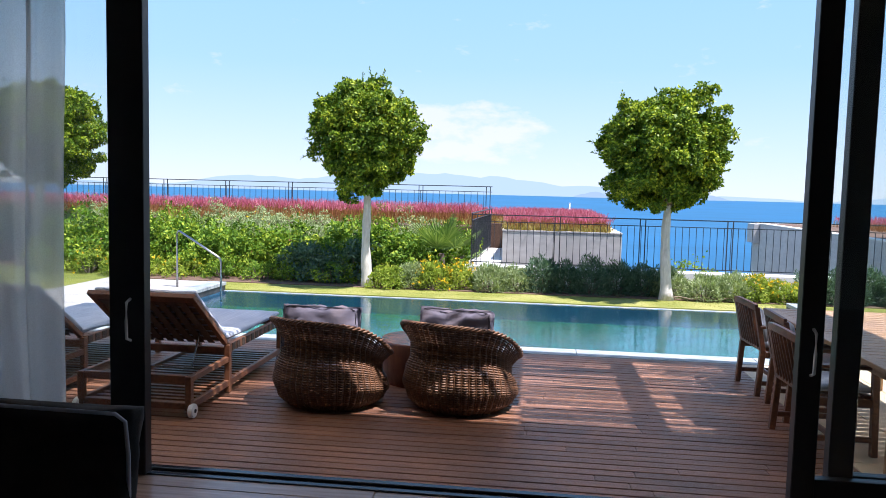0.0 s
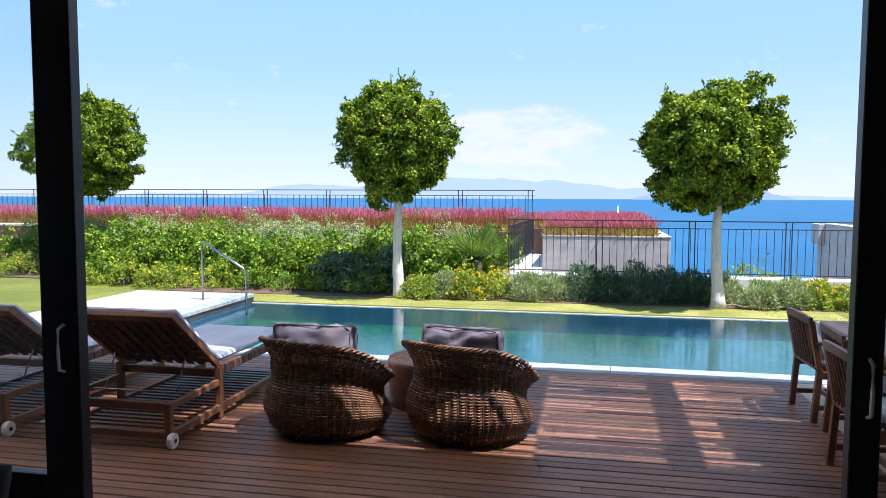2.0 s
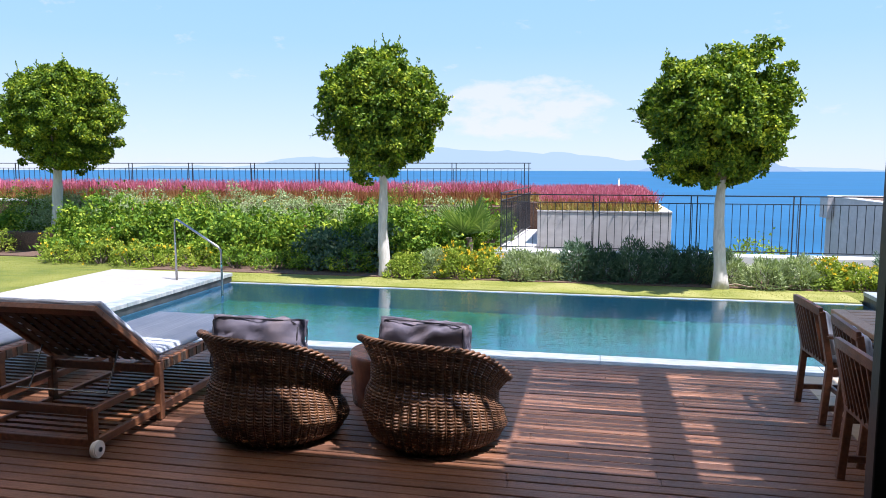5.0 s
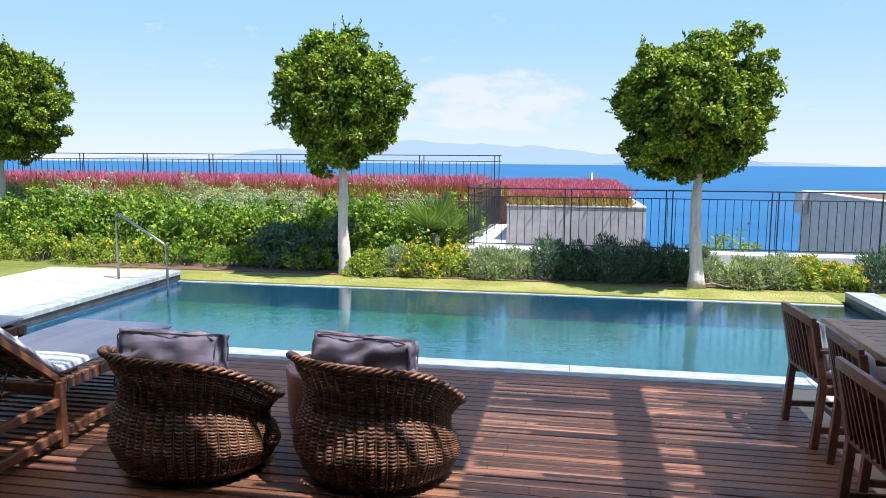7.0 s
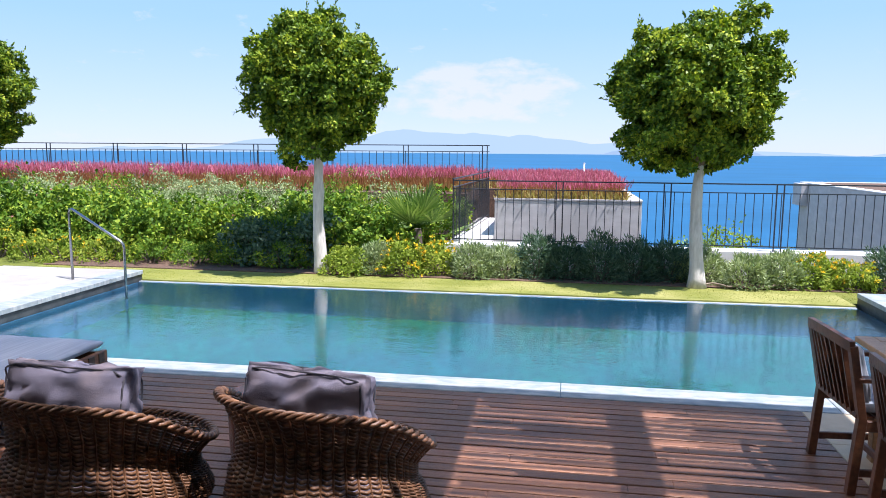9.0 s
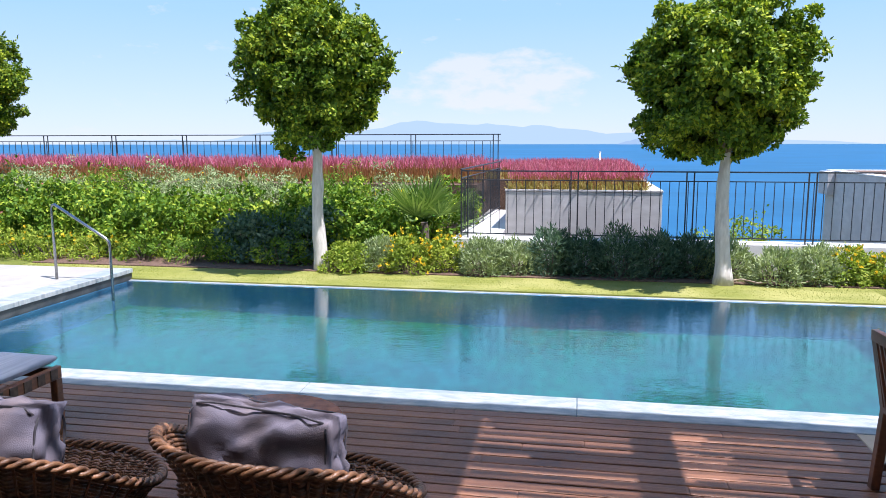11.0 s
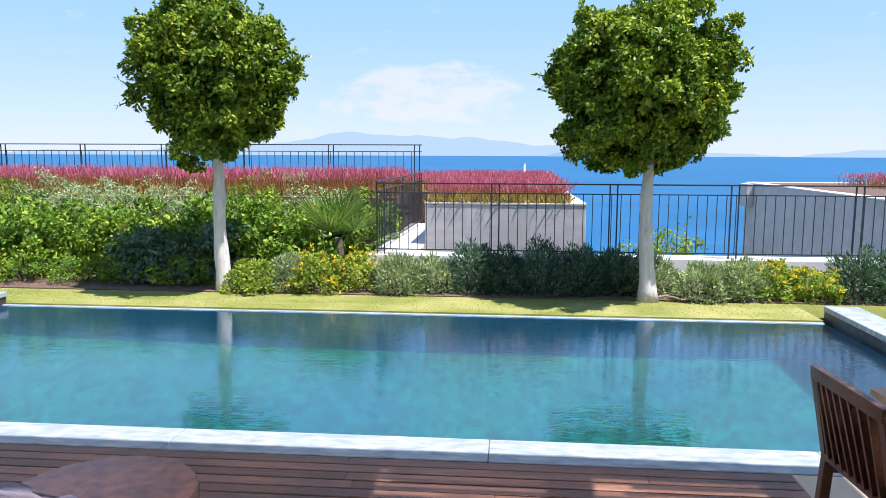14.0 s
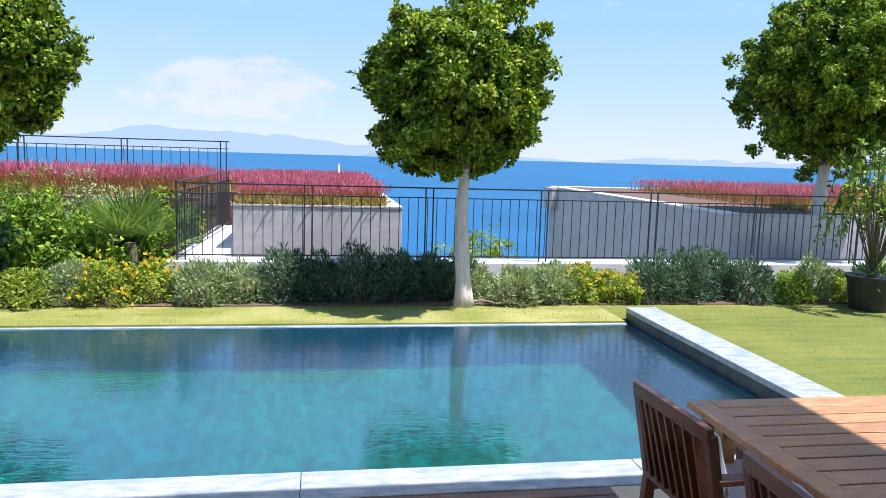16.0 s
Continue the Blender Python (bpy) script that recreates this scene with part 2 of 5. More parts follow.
BLACK_FRAME = material("black_aluminium", (0.006, 0.006, 0.007), (0.012, 0.012, 0.013), 0.4, 20, bump=0.05)
COPING = material("pale_marble_coping", (0.19, 0.22, 0.23), (0.4, 0.41, 0.4), 0.5, 7, (1, 2.6, 1), 0.3, 30, vary=0.04, stain=(0.2, 0.25, 0.26), stain_scale=5)
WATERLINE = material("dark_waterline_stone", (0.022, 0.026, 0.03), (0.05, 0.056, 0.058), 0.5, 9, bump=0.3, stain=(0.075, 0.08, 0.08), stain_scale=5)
TERRACE = material("sunlit_terrace_stone", (0.3, 0.28, 0.25), (0.38, 0.36, 0.325), 0.65, 4, bump=0.2, vary=0.05, stain=(0.33, 0.3, 0.26))
PAVING = material("sand_paving", (0.5, 0.38, 0.24), (0.62, 0.5, 0.34), 0.7, 6, bump=0.25, vary=0.06, stain=(0.45, 0.35, 0.24))
# light and dark cells on the green tile stand in for rippled sunlight
MOSAIC = material("green_pool_tile", (0.001, 0.016, 0.012), (0.004, 0.115, 0.086), 0.4, 18, bump=0.1, stain=(0.002, 0.052, 0.066), stain_scale=0.7, ripple_flecks=15)
# bluer than the floor tile: shade and reflected sky put into the wall colour
POOL_WALL = material("sky_tinted_pool_wall_tile", (0.02, 0.1, 0.2), (0.035, 0.16, 0.3), 0.4, 14, bump=0.1, stain=(0.025, 0.12, 0.24), stain_scale=2)
# near black: the shade in the board gaps is put into the colour
UNDER_DECK = material("darkened_gap_bed", (0.012, 0.01, 0.008), (0.03, 0.025, 0.02), 0.95, 20, bump=0.5)
CONCRETE = material("grey_concrete", (0.44, 0.42, 0.4), (0.54, 0.52, 0.5), 0.8, 5, (1, 1, 2), 0.25, 45, stain=(0.4, 0.385, 0.365), stain_scale=0.9)
CAP = material("white_render_cap", (0.66, 0.64, 0.6), (0.78, 0.76, 0.72), 0.7, 6, bump=0.2, stain=(0.6, 0.57, 0.52))
PLASTER = material("white_plaster", (0.66, 0.65, 0.63), (0.75, 0.74, 0.72), 0.85, 4, bump=0.1, stain=(0.62, 0.61, 0.58))
ROOM_FLOOR = material("room_floor_boards", (0.2, 0.14, 0.11), (0.3, 0.22, 0.18), 0.16, 5, (0.6, 8, 1), 0.1, 30, vary=0.12)
GRASS = material("mown_lawn", (0.08, 0.11, 0.008), (0.16, 0.17, 0.016), 0.9, 3.0, (0.3, 3, 1), 0.8, 90, stain=(0.2, 0.2, 0.03), stain_scale=0.8)
# paler and yellower than GRASS: dry turf, plus sunshine put into the colour
DRY_SUNLIT_GRASS = material("dry_sunlit_lawn", (0.14, 0.16, 0.016), (0.24, 0.24, 0.04), 0.9, 2.5, (0.5, 2, 1), 0.8, 90, stain=(0.32, 0.3, 0.09), stain_scale=1.1)
MULCH = material("bark_mulch", (0.06, 0.035, 0.022), (0.17, 0.1, 0.065), 0.95, 30, bump=1.0, bump_scale=50)
EARTH = material("dry_hillside", (0.1, 0.09, 0.045), (0.22, 0.19, 0.1), 0.95, 0.6, bump=0.5, bump_scale=3, stain=(0.06, 0.08, 0.025), stain_scale=0.25)
SEA = material("blue_sea", (0.01, 0.072, 0.15), (0.016, 0.098, 0.2), 0.45, 0.02, (1, 3, 1), 0.25, 0.6, stain=(0.012, 0.1, 0.22), stain_scale=0.004, spec=0.08)
BARK = material("pale_bark", (0.42, 0.38, 0.33), (0.66, 0.62, 0.56), 0.9, 9, (3, 3, 0.7), 0.7, 40, stain=(0.56, 0.53, 0.48), stain_scale=3)
TWIG = material("twig_bark", (0.08, 0.06, 0.04), (0.14, 0.11, 0.08), 0.9, 20)
BLACK_POT = material("black_nursery_pot", (0.012, 0.012, 0.013), (0.025, 0.025, 0.026), 0.45, 15)
DARK_SOFA = material("dark_sofa_cloth", (0.012, 0.011, 0.012), (0.022, 0.02, 0.02), 0.85, 20, bump=0.2, bump_scale=250)
STUMP = material("drum_table_wood", (0.17, 0.06, 0.032), (0.32, 0.12, 0.06), 0.26, 6, (3, 3, 1), 0.2, 40, stain=(0.1, 0.045, 0.035), stain_scale=3)
HOSE = material("brown_hose", (0.2, 0.15, 0.1), (0.3, 0.22, 0.15), 0.6, 20)
TREE_LEAF = leaf_material("ficus_leaf", (0.018, 0.046, 0.006), (0.115, 0.19, 0.012), (0.56, 0.58, 0.04), 0.17, 0.45)
HEDGE_LEAF = leaf_material("shrub_leaf", (0.024, 0.066, 0.009), (0.12, 0.22, 0.018), (0.46, 0.5, 0.05), 0.2)
SAGE_LEAF = leaf_material("grey_green_leaf", (0.11, 0.16, 0.065), (0.27, 0.33, 0.16), (0.5, 0.55, 0.3), 0.22, 0.8)
DARK_LEAF = leaf_material("dark_lavender_leaf", (0.03, 0.065, 0.04), (0.08, 0.14, 0.085), (0.22, 0.29, 0.19), 0.2, 0.7)
LIME_LEAF = leaf_material("lime_leaf", (0.07, 0.125, 0.012), (0.22, 0.29, 0.03), (0.46, 0.48, 0.08), 0.28)
PALM_LEAF = leaf_material("fan_palm_leaf", (0.05, 0.11, 0.025), (0.13, 0.21, 0.05), (0.3, 0.38, 0.12), 0.2)
LAWN_BLADE = leaf_material("lawn_blade", (0.09, 0.12, 0.01), (0.16, 0.18, 0.02), (0.24, 0.24, 0.04), 0.3, 0.7)
PINK_GRASS = leaf_material("pink_plume", (0.3, 0.06, 0.1), (0.5, 0.12, 0.2), (0.68, 0.32, 0.4), 0.3, 0.8)
RED_STEM = leaf_material("russet_stem", (0.18, 0.07, 0.03), (0.3, 0.13, 0.06), (0.42, 0.26, 0.1), 0.3, 0.8)
STRAW = leaf_material("straw_tuft", (0.2, 0.15, 0.05), (0.36, 0.28, 0.1), (0.45, 0.42, 0.15), 0.3, 0.8)
YELLOW_PETAL = leaf_material("yellow_petal", (0.6, 0.3, 0.01), (0.75, 0.5, 0.02), (0.8, 0.65, 0.05), 0.3)
PINK_PETAL = leaf_material("pink_petal", (0.45, 0.06, 0.12), (0.6, 0.2, 0.22), (0.7, 0.45, 0.4), 0.3)
GLASS = glass_material("door_glass", 1.45, (0.93, 0.97, 0.96))
WATER = water_material("pool_water", (0.72, 0.96, 1.0), 2.5, 0.06)
# the far islands glow evenly: distance haze is put into their colour
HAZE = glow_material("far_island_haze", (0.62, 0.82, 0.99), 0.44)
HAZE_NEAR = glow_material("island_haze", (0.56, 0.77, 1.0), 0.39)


# ---- making ----
def box(bm, x0, x1, y0, y1, z0, z1, bevel=0.0, m=None):
    made = bmesh.ops.create_cube(bm, size=1.0)["verts"]
    for v in made:
        v.co = Vector((x0 + (v.co.x + 0.5) * (x1 - x0), y0 + (v.co.y + 0.5) * (y1 - y0), z0 + (v.co.z + 0.5) * (z1 - z0)))
    if bevel:
        edges = {e for v in made for e in v.link_edges}
        out = bmesh.ops.bevel(bm, geom=list(edges), offset=bevel, segments=1, affect="EDGES")
        made = list({v for f in out["faces"] for v in f.verts} | {v for v in made if v.is_valid})
    if m is not None:
        bmesh.ops.transform(bm, matrix=m, verts=made)
    return made


def bar(bm, a, b, w, h, bevel=0.003):
    """A square bar from a to b, w wide and h deep."""
    a, b = Vector(a), Vector(b)
    q = (b - a).to_track_quat("Z", "Y").to_matrix().to_4x4()
    box(bm, -w / 2, w / 2, -h / 2, h / 2, 0, (b - a).length, bevel, Matrix.Translation(a) @ q)


def tube(bm, points, radius, sides=6, closed=False):
    """A round tube along points; radius is one number or one for each point."""
    pts = [Vector(p) for p in points]
    n = len(pts)
    radii = radius if isinstance(radius, (list, tuple)) else [radius] * n
    rings, up = [], Vector((0.13, 0.21, 1)).normalized()
    for i, p in enumerate(pts):
        d = (pts[(i + 1) % n] - pts[i - 1]) if closed else (pts[min(i + 1, n - 1)] - pts[max(i - 1, 0)])
        d.normalize()
        u = d.cross(up)
        if u.length < 0.05:
            u = d.cross(Vector((1, 0, 0)))
        u.normalize()
        w = d.cross(u)
        rings.append([bm.verts.new(p + radii[i] * (math.cos(k * math.tau / sides) * u + math.sin(k * math.tau / sides) * w)) for k in range(sides)])
    for i in range(n if closed else n - 1):
        r, s = rings[i], rings[(i + 1) % n]
        for k in range(sides):
            bm.faces.new((r[k], r[(k + 1) % sides], s[(k + 1) % sides], s[k]))
    if not closed:
        bm.faces.new(rings[0][::-1])
        bm.faces.new(rings[-1])


def part(name, bm, mat, parent=None, label="", smooth=False):
    """Links a bmesh as one mesh object, under a thing or a part."""
    bmesh.ops.recalc_face_normals(bm, faces=bm.faces)
    me = bpy.data.meshes.new(name)
    bm.to_mesh(me)
    bm.free()
    return linked(name, me, mat, parent, label, smooth)


def linked(name, me, mat, parent=None, label="", smooth=False):
    if not me.materials:
        me.materials.append(mat)
    if smooth:
        me.shade_smooth()
    ob = new(name, me)
    if parent:
        ob.parent = parent
    if label:
        ob["label"] = label
    return ob


def thing(name, label, category, group="", at=None):
    ob = tagged(new(name), label, category, group)
    if at is not None:
        ob.matrix_basis = at
    return ob


def block(name, x0, x1, y0, y1, z0, z1, mat, parent=None, bevel=0.004, label=""):
    bm = bmesh.new()
    box(bm, x0, x1, y0, y1, z0, z1, bevel)
    return part(name, bm, mat, parent, label)


def setting(ob, label, category):
    return tagged(ob, label, category, kind="structure")


def quad_mesh(name, quads):
    """One mesh out of an array of four-cornered faces (n, 4, 3)."""
    n = len(quads)
    me = bpy.data.meshes.new(name)
    me.vertices.add(4 * n)
    me.vertices.foreach_set("co", np.ascontiguousarray(quads, dtype=np.float32).ravel())
    me.loops.add(4 * n)
    me.loops.foreach_set("vertex_index", np.arange(4 * n, dtype=np.int32))
    me.polygons.add(n)
    me.polygons.foreach_set("loop_start", np.arange(0, 4 * n, 4, dtype=np.int32))
    me.update(calc_edges=True)
    return me


def unit(v):
    return v / np.maximum(np.linalg.norm(v, axis=-1, keepdims=True), 1e-9)


def leaves(rng, spots, outward, length, width, droop=0.0, spread=0.8):
    """Pointed leaves at spots, turned about outward, as four-cornered faces."""
    n = len(spots)
    way = unit(outward + spread * rng.normal(size=(n, 3)) + np.array([0, 0, -droop]))
    side = unit(np.cross(way, unit(outward + np.array([0, 0, 0.6])) + 0.55 * rng.normal(size=(n, 3))))
    face = np.cross(way, side)
    ln = length * rng.uniform(0.65, 1.25, (n, 1))
    wd = width * rng.uniform(0.7, 1.2, (n, 1))
    mid = spots + way * ln * 0.45 + face * wd * 0.22
    return np.stack([spots, mid + side * wd / 2, spots + way * ln, mid - side * wd / 2], axis=1)


def clumps(rng, centres, outward, radius, per, length, width, flat=0.8):
    """Leafy tufts: each a dome of overlapping leaves that face away from its middle."""
    n = len(centres) * per
    mid, out = np.repeat(centres, per, 0), np.repeat(outward, per, 0)
    way = unit(rng.normal(size=(n, 3)) + 0.75 * out)
    size = np.repeat(radius * rng.uniform(0.65, 1.3, (len(centres), 1)), per, 0)
    spots = mid + way * size * rng.uniform(0.55, 1.05, (n, 1)) * np.array([1, 1, flat])
    face = unit(way + 0.45 * rng.normal(size=(n, 3)) + np.array([0, 0, 0.25]))
    along = unit(np.cross(face, rng.normal(size=(n, 3))) + 0.45 * way)
    side = unit(np.cross(along, face))
    ln = length * rng.uniform(0.6, 1.25, (n, 1))
    wd = width * rng.uniform(0.7, 1.2, (n, 1))
    middle = spots + along * ln * 0.5 + face * wd * 0.15
    return np.stack([spots, middle + side * wd / 2, spots + along * ln, middle - side * wd / 2], axis=1)


def blades(rng, roots, height, width, lean=0.25, up=(0, 0, 1)):
    """Grass-like blades, each one bent face with a narrow tip."""
    n = len(roots)
    way = unit(np.array(up) + lean * rng.normal(size=(n, 3)) * np.array([1, 1, 0.25]))
    side = unit(np.cross(way, rng.normal(size=(n, 3))))
    h = height * rng.uniform(0.6, 1.2, (n, 1))
    w = width * rng.uniform(0.7, 1.2, (n, 1))
    return np.stack([roots - side * w / 2, roots + side * w / 2, roots + way * h + side * w * 0.18, roots + way * h - side * w * 0.18], axis=1)


# ---- ground, sea, distance ----
bm = bmesh.new()
bmesh.ops.create_grid(bm, x_segments=60, y_segments=60, size=1)
for v in bm.verts:
    x, y = v.co.x * 90, -60 + (v.co.y + 1) * 80
    fall = max(0.0, y - 14.0)
    v.co = Vector((x, y, -2.2 - min(17.5, 0.55 * fall) + (0.6 * noise.noise(Vector((x * 0.09, y * 0.09, 0))) if fall > 0 else 0)))
setting(part("ground", bm, EARTH, smooth=True), "dry scrubby hillside falling away to the sea", "ground")
bm = bmesh.new()
bmesh.ops.create_grid(bm, x_segments=40, y_segments=40, size=1, matrix=pose(0, 2150, -18) @ Matrix.Diagonal((4800, 2130, 1, 1)))
setting(part("water", bm, SEA), "deep blue calm sea reaching the horizon", "sea")


def ridge(name, x0, x1, y, top, seed, mat, label):
    """A far island: a mound with an uneven crest."""
    bm = bmesh.new()
    n = 90
    rows = []
    for i in range(n + 1):
        u = i / n
        x = x0 + (x1 - x0) * u
        h = top * (math.sin(math.pi * u) ** 0.7) * (0.45 + 0.75 * abs(noise.fractal(Vector((u * 5 + seed, seed, 0)), 1.0, 2.0, 5)) + 0.25 * math.sin(u * 9 + seed))
        h = max(h, 0.5)
        rows.append([bm.verts.new((x, y - 60, -18)), bm.verts.new((x, y, -18 + h)), bm.verts.new((x, y + 90, -18))])
    for a, b in zip(rows, rows[1:]):
        for k in (0, 1):
            bm.faces.new((a[k], b[k], b[k + 1], a[k + 1]))
    return setting(part(name, bm, mat, smooth=True), label, "island")


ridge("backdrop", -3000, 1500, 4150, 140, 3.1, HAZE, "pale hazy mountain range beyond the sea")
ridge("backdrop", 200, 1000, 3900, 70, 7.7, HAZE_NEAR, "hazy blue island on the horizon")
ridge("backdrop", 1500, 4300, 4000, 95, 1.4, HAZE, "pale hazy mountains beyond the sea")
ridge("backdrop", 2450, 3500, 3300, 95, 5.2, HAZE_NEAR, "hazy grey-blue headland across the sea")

# ---- terraces and lawn ----
POOL_L, POOL_R, POOL_N, POOL_F, WATER_Z = -2.3, 7.02, 7.3, 10.95, -0.045
LAWN_F, GARDEN_F = 11.92, 13.55


def lawn(name, x0, x1, y0, y1, z, label, mat=None):
    bm = bmesh.new()
    box(bm, x0, x1, y0, y1, z - 1.9, z)
    return setting(part(name, bm, mat or GRASS), label, "lawn")


lawn("ground_lawn", POOL_L, POOL_R, 11.042, LAWN_F, -0.02, "mown yellow-green lawn strip beyond the pool", DRY_SUNLIT_GRASS)
lawn("ground_lawn_east", 7.42, 40, -12, LAWN_F, -0.018, "mown sunny lawn beside the pool")
lawn("ground_lawn_west", -40, -4.5, -12, LAWN_F + 1.2, -0.022, "mown sunny lawn beside the terrace")
lawn("ground_lawn_back", -4.5, POOL_L, 11.1, LAWN_F + 0.2, -0.021, "mown lawn behind the bathing terrace", DRY_SUNLIT_GRASS)
lawn("ground_lawn_corner", POOL_R, 7.42, 11.16, LAWN_F, -0.021, "mown lawn at the pool corner")
bed = block("ground_bed", -4.5, 40, LAWN_F + 0.004, GARDEN_F, -1.9, -0.005, MULCH)
setting(bed, "planting bed of dark bark mulch", "bed")
bed = block("ground_bed_west", -40, -4.504, LAWN_F + 1.204, GARDEN_F + 1.5, -1.9, 0.0, MULCH)
setting(bed, "planting bed of dark bark mulch under shrubs", "bed")
bed = block("ground_upper_bed", -40, 1.55, GARDEN_F + 0.35, 15.59, -3, 0.4, MULCH)
setting(bed, "raised mulch terrace behind the hedge", "bed")

# ---- pool ----
pool = thing("pool", "rectangular infinity pool, green floor flecked with painted ripple light", "pool")
pool["kind"] = "structure"
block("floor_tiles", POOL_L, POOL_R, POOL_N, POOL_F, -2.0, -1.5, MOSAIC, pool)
block("near_wall", POOL_L, POOL_R, POOL_N - 0.15, POOL_N, -2.0, -0.06, POOL_WALL, pool)
block("far_wall", POOL_L, POOL_R, POOL_F, POOL_F + 0.14, -2.0, WATER_Z - 0.002, POOL_WALL, pool)
block("left_wall", POOL_L - 0.15, POOL_L, POOL_N - 0.15, POOL_F + 0.14, -2.0, -0.1, POOL_WALL, pool)
block("right_wall", POOL_R, POOL_R + 0.15, POOL_N - 0.15, POOL_F + 0.14, -2.0, -0.1, POOL_WALL, pool)
block("far_lip", POOL_L, POOL_R, POOL_F + 0.035, POOL_F + 0.09, -0.4, -0.038, COPING, pool, label="wet pale stone overflow lip")
bm = bmesh.new()
bmesh.ops.create_grid(bm, x_segments=1, y_segments=1, size=0.5, matrix=Matrix.Translation(((POOL_L + POOL_R) / 2, (POOL_N + POOL_F) / 2 + 0.01, WATER_Z)) @ Matrix.Diagonal((POOL_R - POOL_L, POOL_F - POOL_N + 0.03, 1, 1)))
surface = part("water_surface", bm, WATER, pool, "clear rippled turquoise water")
surface.visible_shadow = False

# ---- deck and paving ----
deck = thing("deck", "reddish hardwood deck of narrow boards", "deck")
deck["kind"] = "structure"
block("deck_bed", -6, 5.2, 2.797, 6.98, -1.9, -0.06, UNDER_DECK, deck, label="ground under the boards, darkened to shade the gaps")
paving = thing("paving", "sand-coloured stone paving under the table", "paving")
paving["kind"] = "structure"
block("paving_bed", 5.2, 7.42, -12, 6.98, -1.9, -0.03, EARTH, paving)
terrace = thing("pavement", "pale sunlit stone bathing terrace by the pool", "terrace")
terrace["kind"] = "structure"
block("terrace_bed", -4.5, POOL_L - 0.3, 6.98, 11.1, -1.9, 0.045, EARTH, terrace)
block("terrace_edge", POOL_L - 0.3, POOL_L - 0.02, 6.98, 11.1, -0.35, 0.04, WATERLINE, terrace, label="dark stone edge above the water")

# ---- house: glazed front, room, roof ----
FLOOR_Z = 0.16
setting(block("floor", -4.5, 8.5, -5.2, 2.64, -1.9, FLOOR_Z - 0.012, ROOM_FLOOR), "polished wooden room floor", "floor")
setting(block("wall_south", -4.7, 8.7, -5.4, -5.2, -0.1, 3.6, PLASTER), "plain white back wall", "wall")
setting(block("wall_west", -4.7, -4.5, -5.2, 3.02, -0.1, 3.6, PLASTER), "plain white side wall", "wall")
setting(block("wall_east", 8.5, 8.7, -5.2, 3.02, -0.1, 3.6, PLASTER), "plain white side wall", "wall")
setting(block("wall_north_west", -4.5, -1.9, 2.72, 3.02, -0.1, 3.6, PLASTER), "plain white front wall beside the doors", "wall")
setting(block("wall_north_east", 7.6, 8.5, 2.72, 3.02, -0.1, 3.6, PLASTER), "plain white front wall beside the doors", "wall")
setting(block("wall_north_lintel", -1.9, 7.6, 2.6, 3.02, 2.98, 3.6, PLASTER), "white lintel above the sliding doors", "lintel")
setting(block("ceiling", -4.7, 8.7, -5.4, 3.02, 3.6, 3.8, PLASTER), "plain white ceiling", "ceiling")

sill = thing("threshold", "dark metal sliding-door threshold track", "threshold")
sill["kind"] = "structure"
block("sill_plate", -4.5, 8.5, 2.644, 2.78, -1.0, FLOOR_Z - 0.004, SILL, sill)
block("sill_nosing", -1.9, 7.6, 2.78, 2.796, -0.2, FLOOR_Z - 0.03, BLACK_FRAME, sill)
for y in (2.62, 2.71):
    block("rail", -1.9, 7.6, y - 0.008, y + 0.008, FLOOR_Z - 0.006, FLOOR_Z + 0.008, BLACK_FRAME, sill)


def sliding_door(x0, x1, y, left_w, right_w, handle_x, label):
    """A black framed glass leaf with stiles, rails, pane and a bow handle."""
    d = thing("door_1", label, "door", "sliding doors")
    d["kind"] = "structure"
    block("stile", x0, x0 + left_w, y - 0.035, y + 0.035, FLOOR_Z + 0.009, 2.97, BLACK_FRAME, d)
    block("stile", x1 - right_w, x1, y - 0.035, y + 0.035, FLOOR_Z + 0.009, 2.97, BLACK_FRAME, d)
    block("bottom_rail", x0 + left_w, x1 - right_w, y - 0.033, y + 0.033, FLOOR_Z + 0.009, 0.4, BLACK_FRAME, d)
    block("top_rail", x0 + left_w, x1 - right_w, y - 0.033, y + 0.033, 2.87, 2.97, BLACK_FRAME, d)
    pane = block("pane", x0 + left_w - 0.01, x1 - right_w + 0.01, y - 0.006, y + 0.006, 0.39, 2.88, GLASS, d, 0)
    pane.visible_shadow = False
    if handle_x is not None:
        bm = bmesh.new()
        tube(bm, [(handle_x, y - 0.035, 0.925), (handle_x, y - 0.075, 0.94), (handle_x, y - 0.08, 1.04), (handle_x, y - 0.075, 1.14), (handle_x, y - 0.035, 1.155)], 0.008, 8)
        part("handle", bm, WHITE_PLASTIC, d, "slim pale satin bow handle", True)
    return d


sliding_door(-1.37, 0.9, 2.62, 0.1, 0.205, 0.82, "black-framed sliding glass door standing open")
sliding_door(4.315, 6.6, 2.62, 0.112, 0.1, 4.375, "black-framed sliding glass door standing open")
sliding_door(4.52, 6.9, 2.71, 0.12, 0.1, None, "black-framed sliding glass door behind another")

roof = thing("roof", "flat roof and pergola out of view, panels added to shape deck light", "roof")
roof["kind"] = "structure"

# ---- unseen roof over the deck, its gaps shaped to cast the sun patches ----
block("slab", -4.7, 7.0, -5.4, 3.2, 3.95, 4.2, PLASTER, roof)
block("upper_wall", -4.7, 8.5, 2.7, 3.0, 3.8, 3.95, PLASTER, roof)
# panels out of view, added to block direct sun yet brighten the shade below
block("added_canvas", -3.2, 0.6, 3.77, 6.42, 4.1, 4.115, CANVAS, roof, 0)
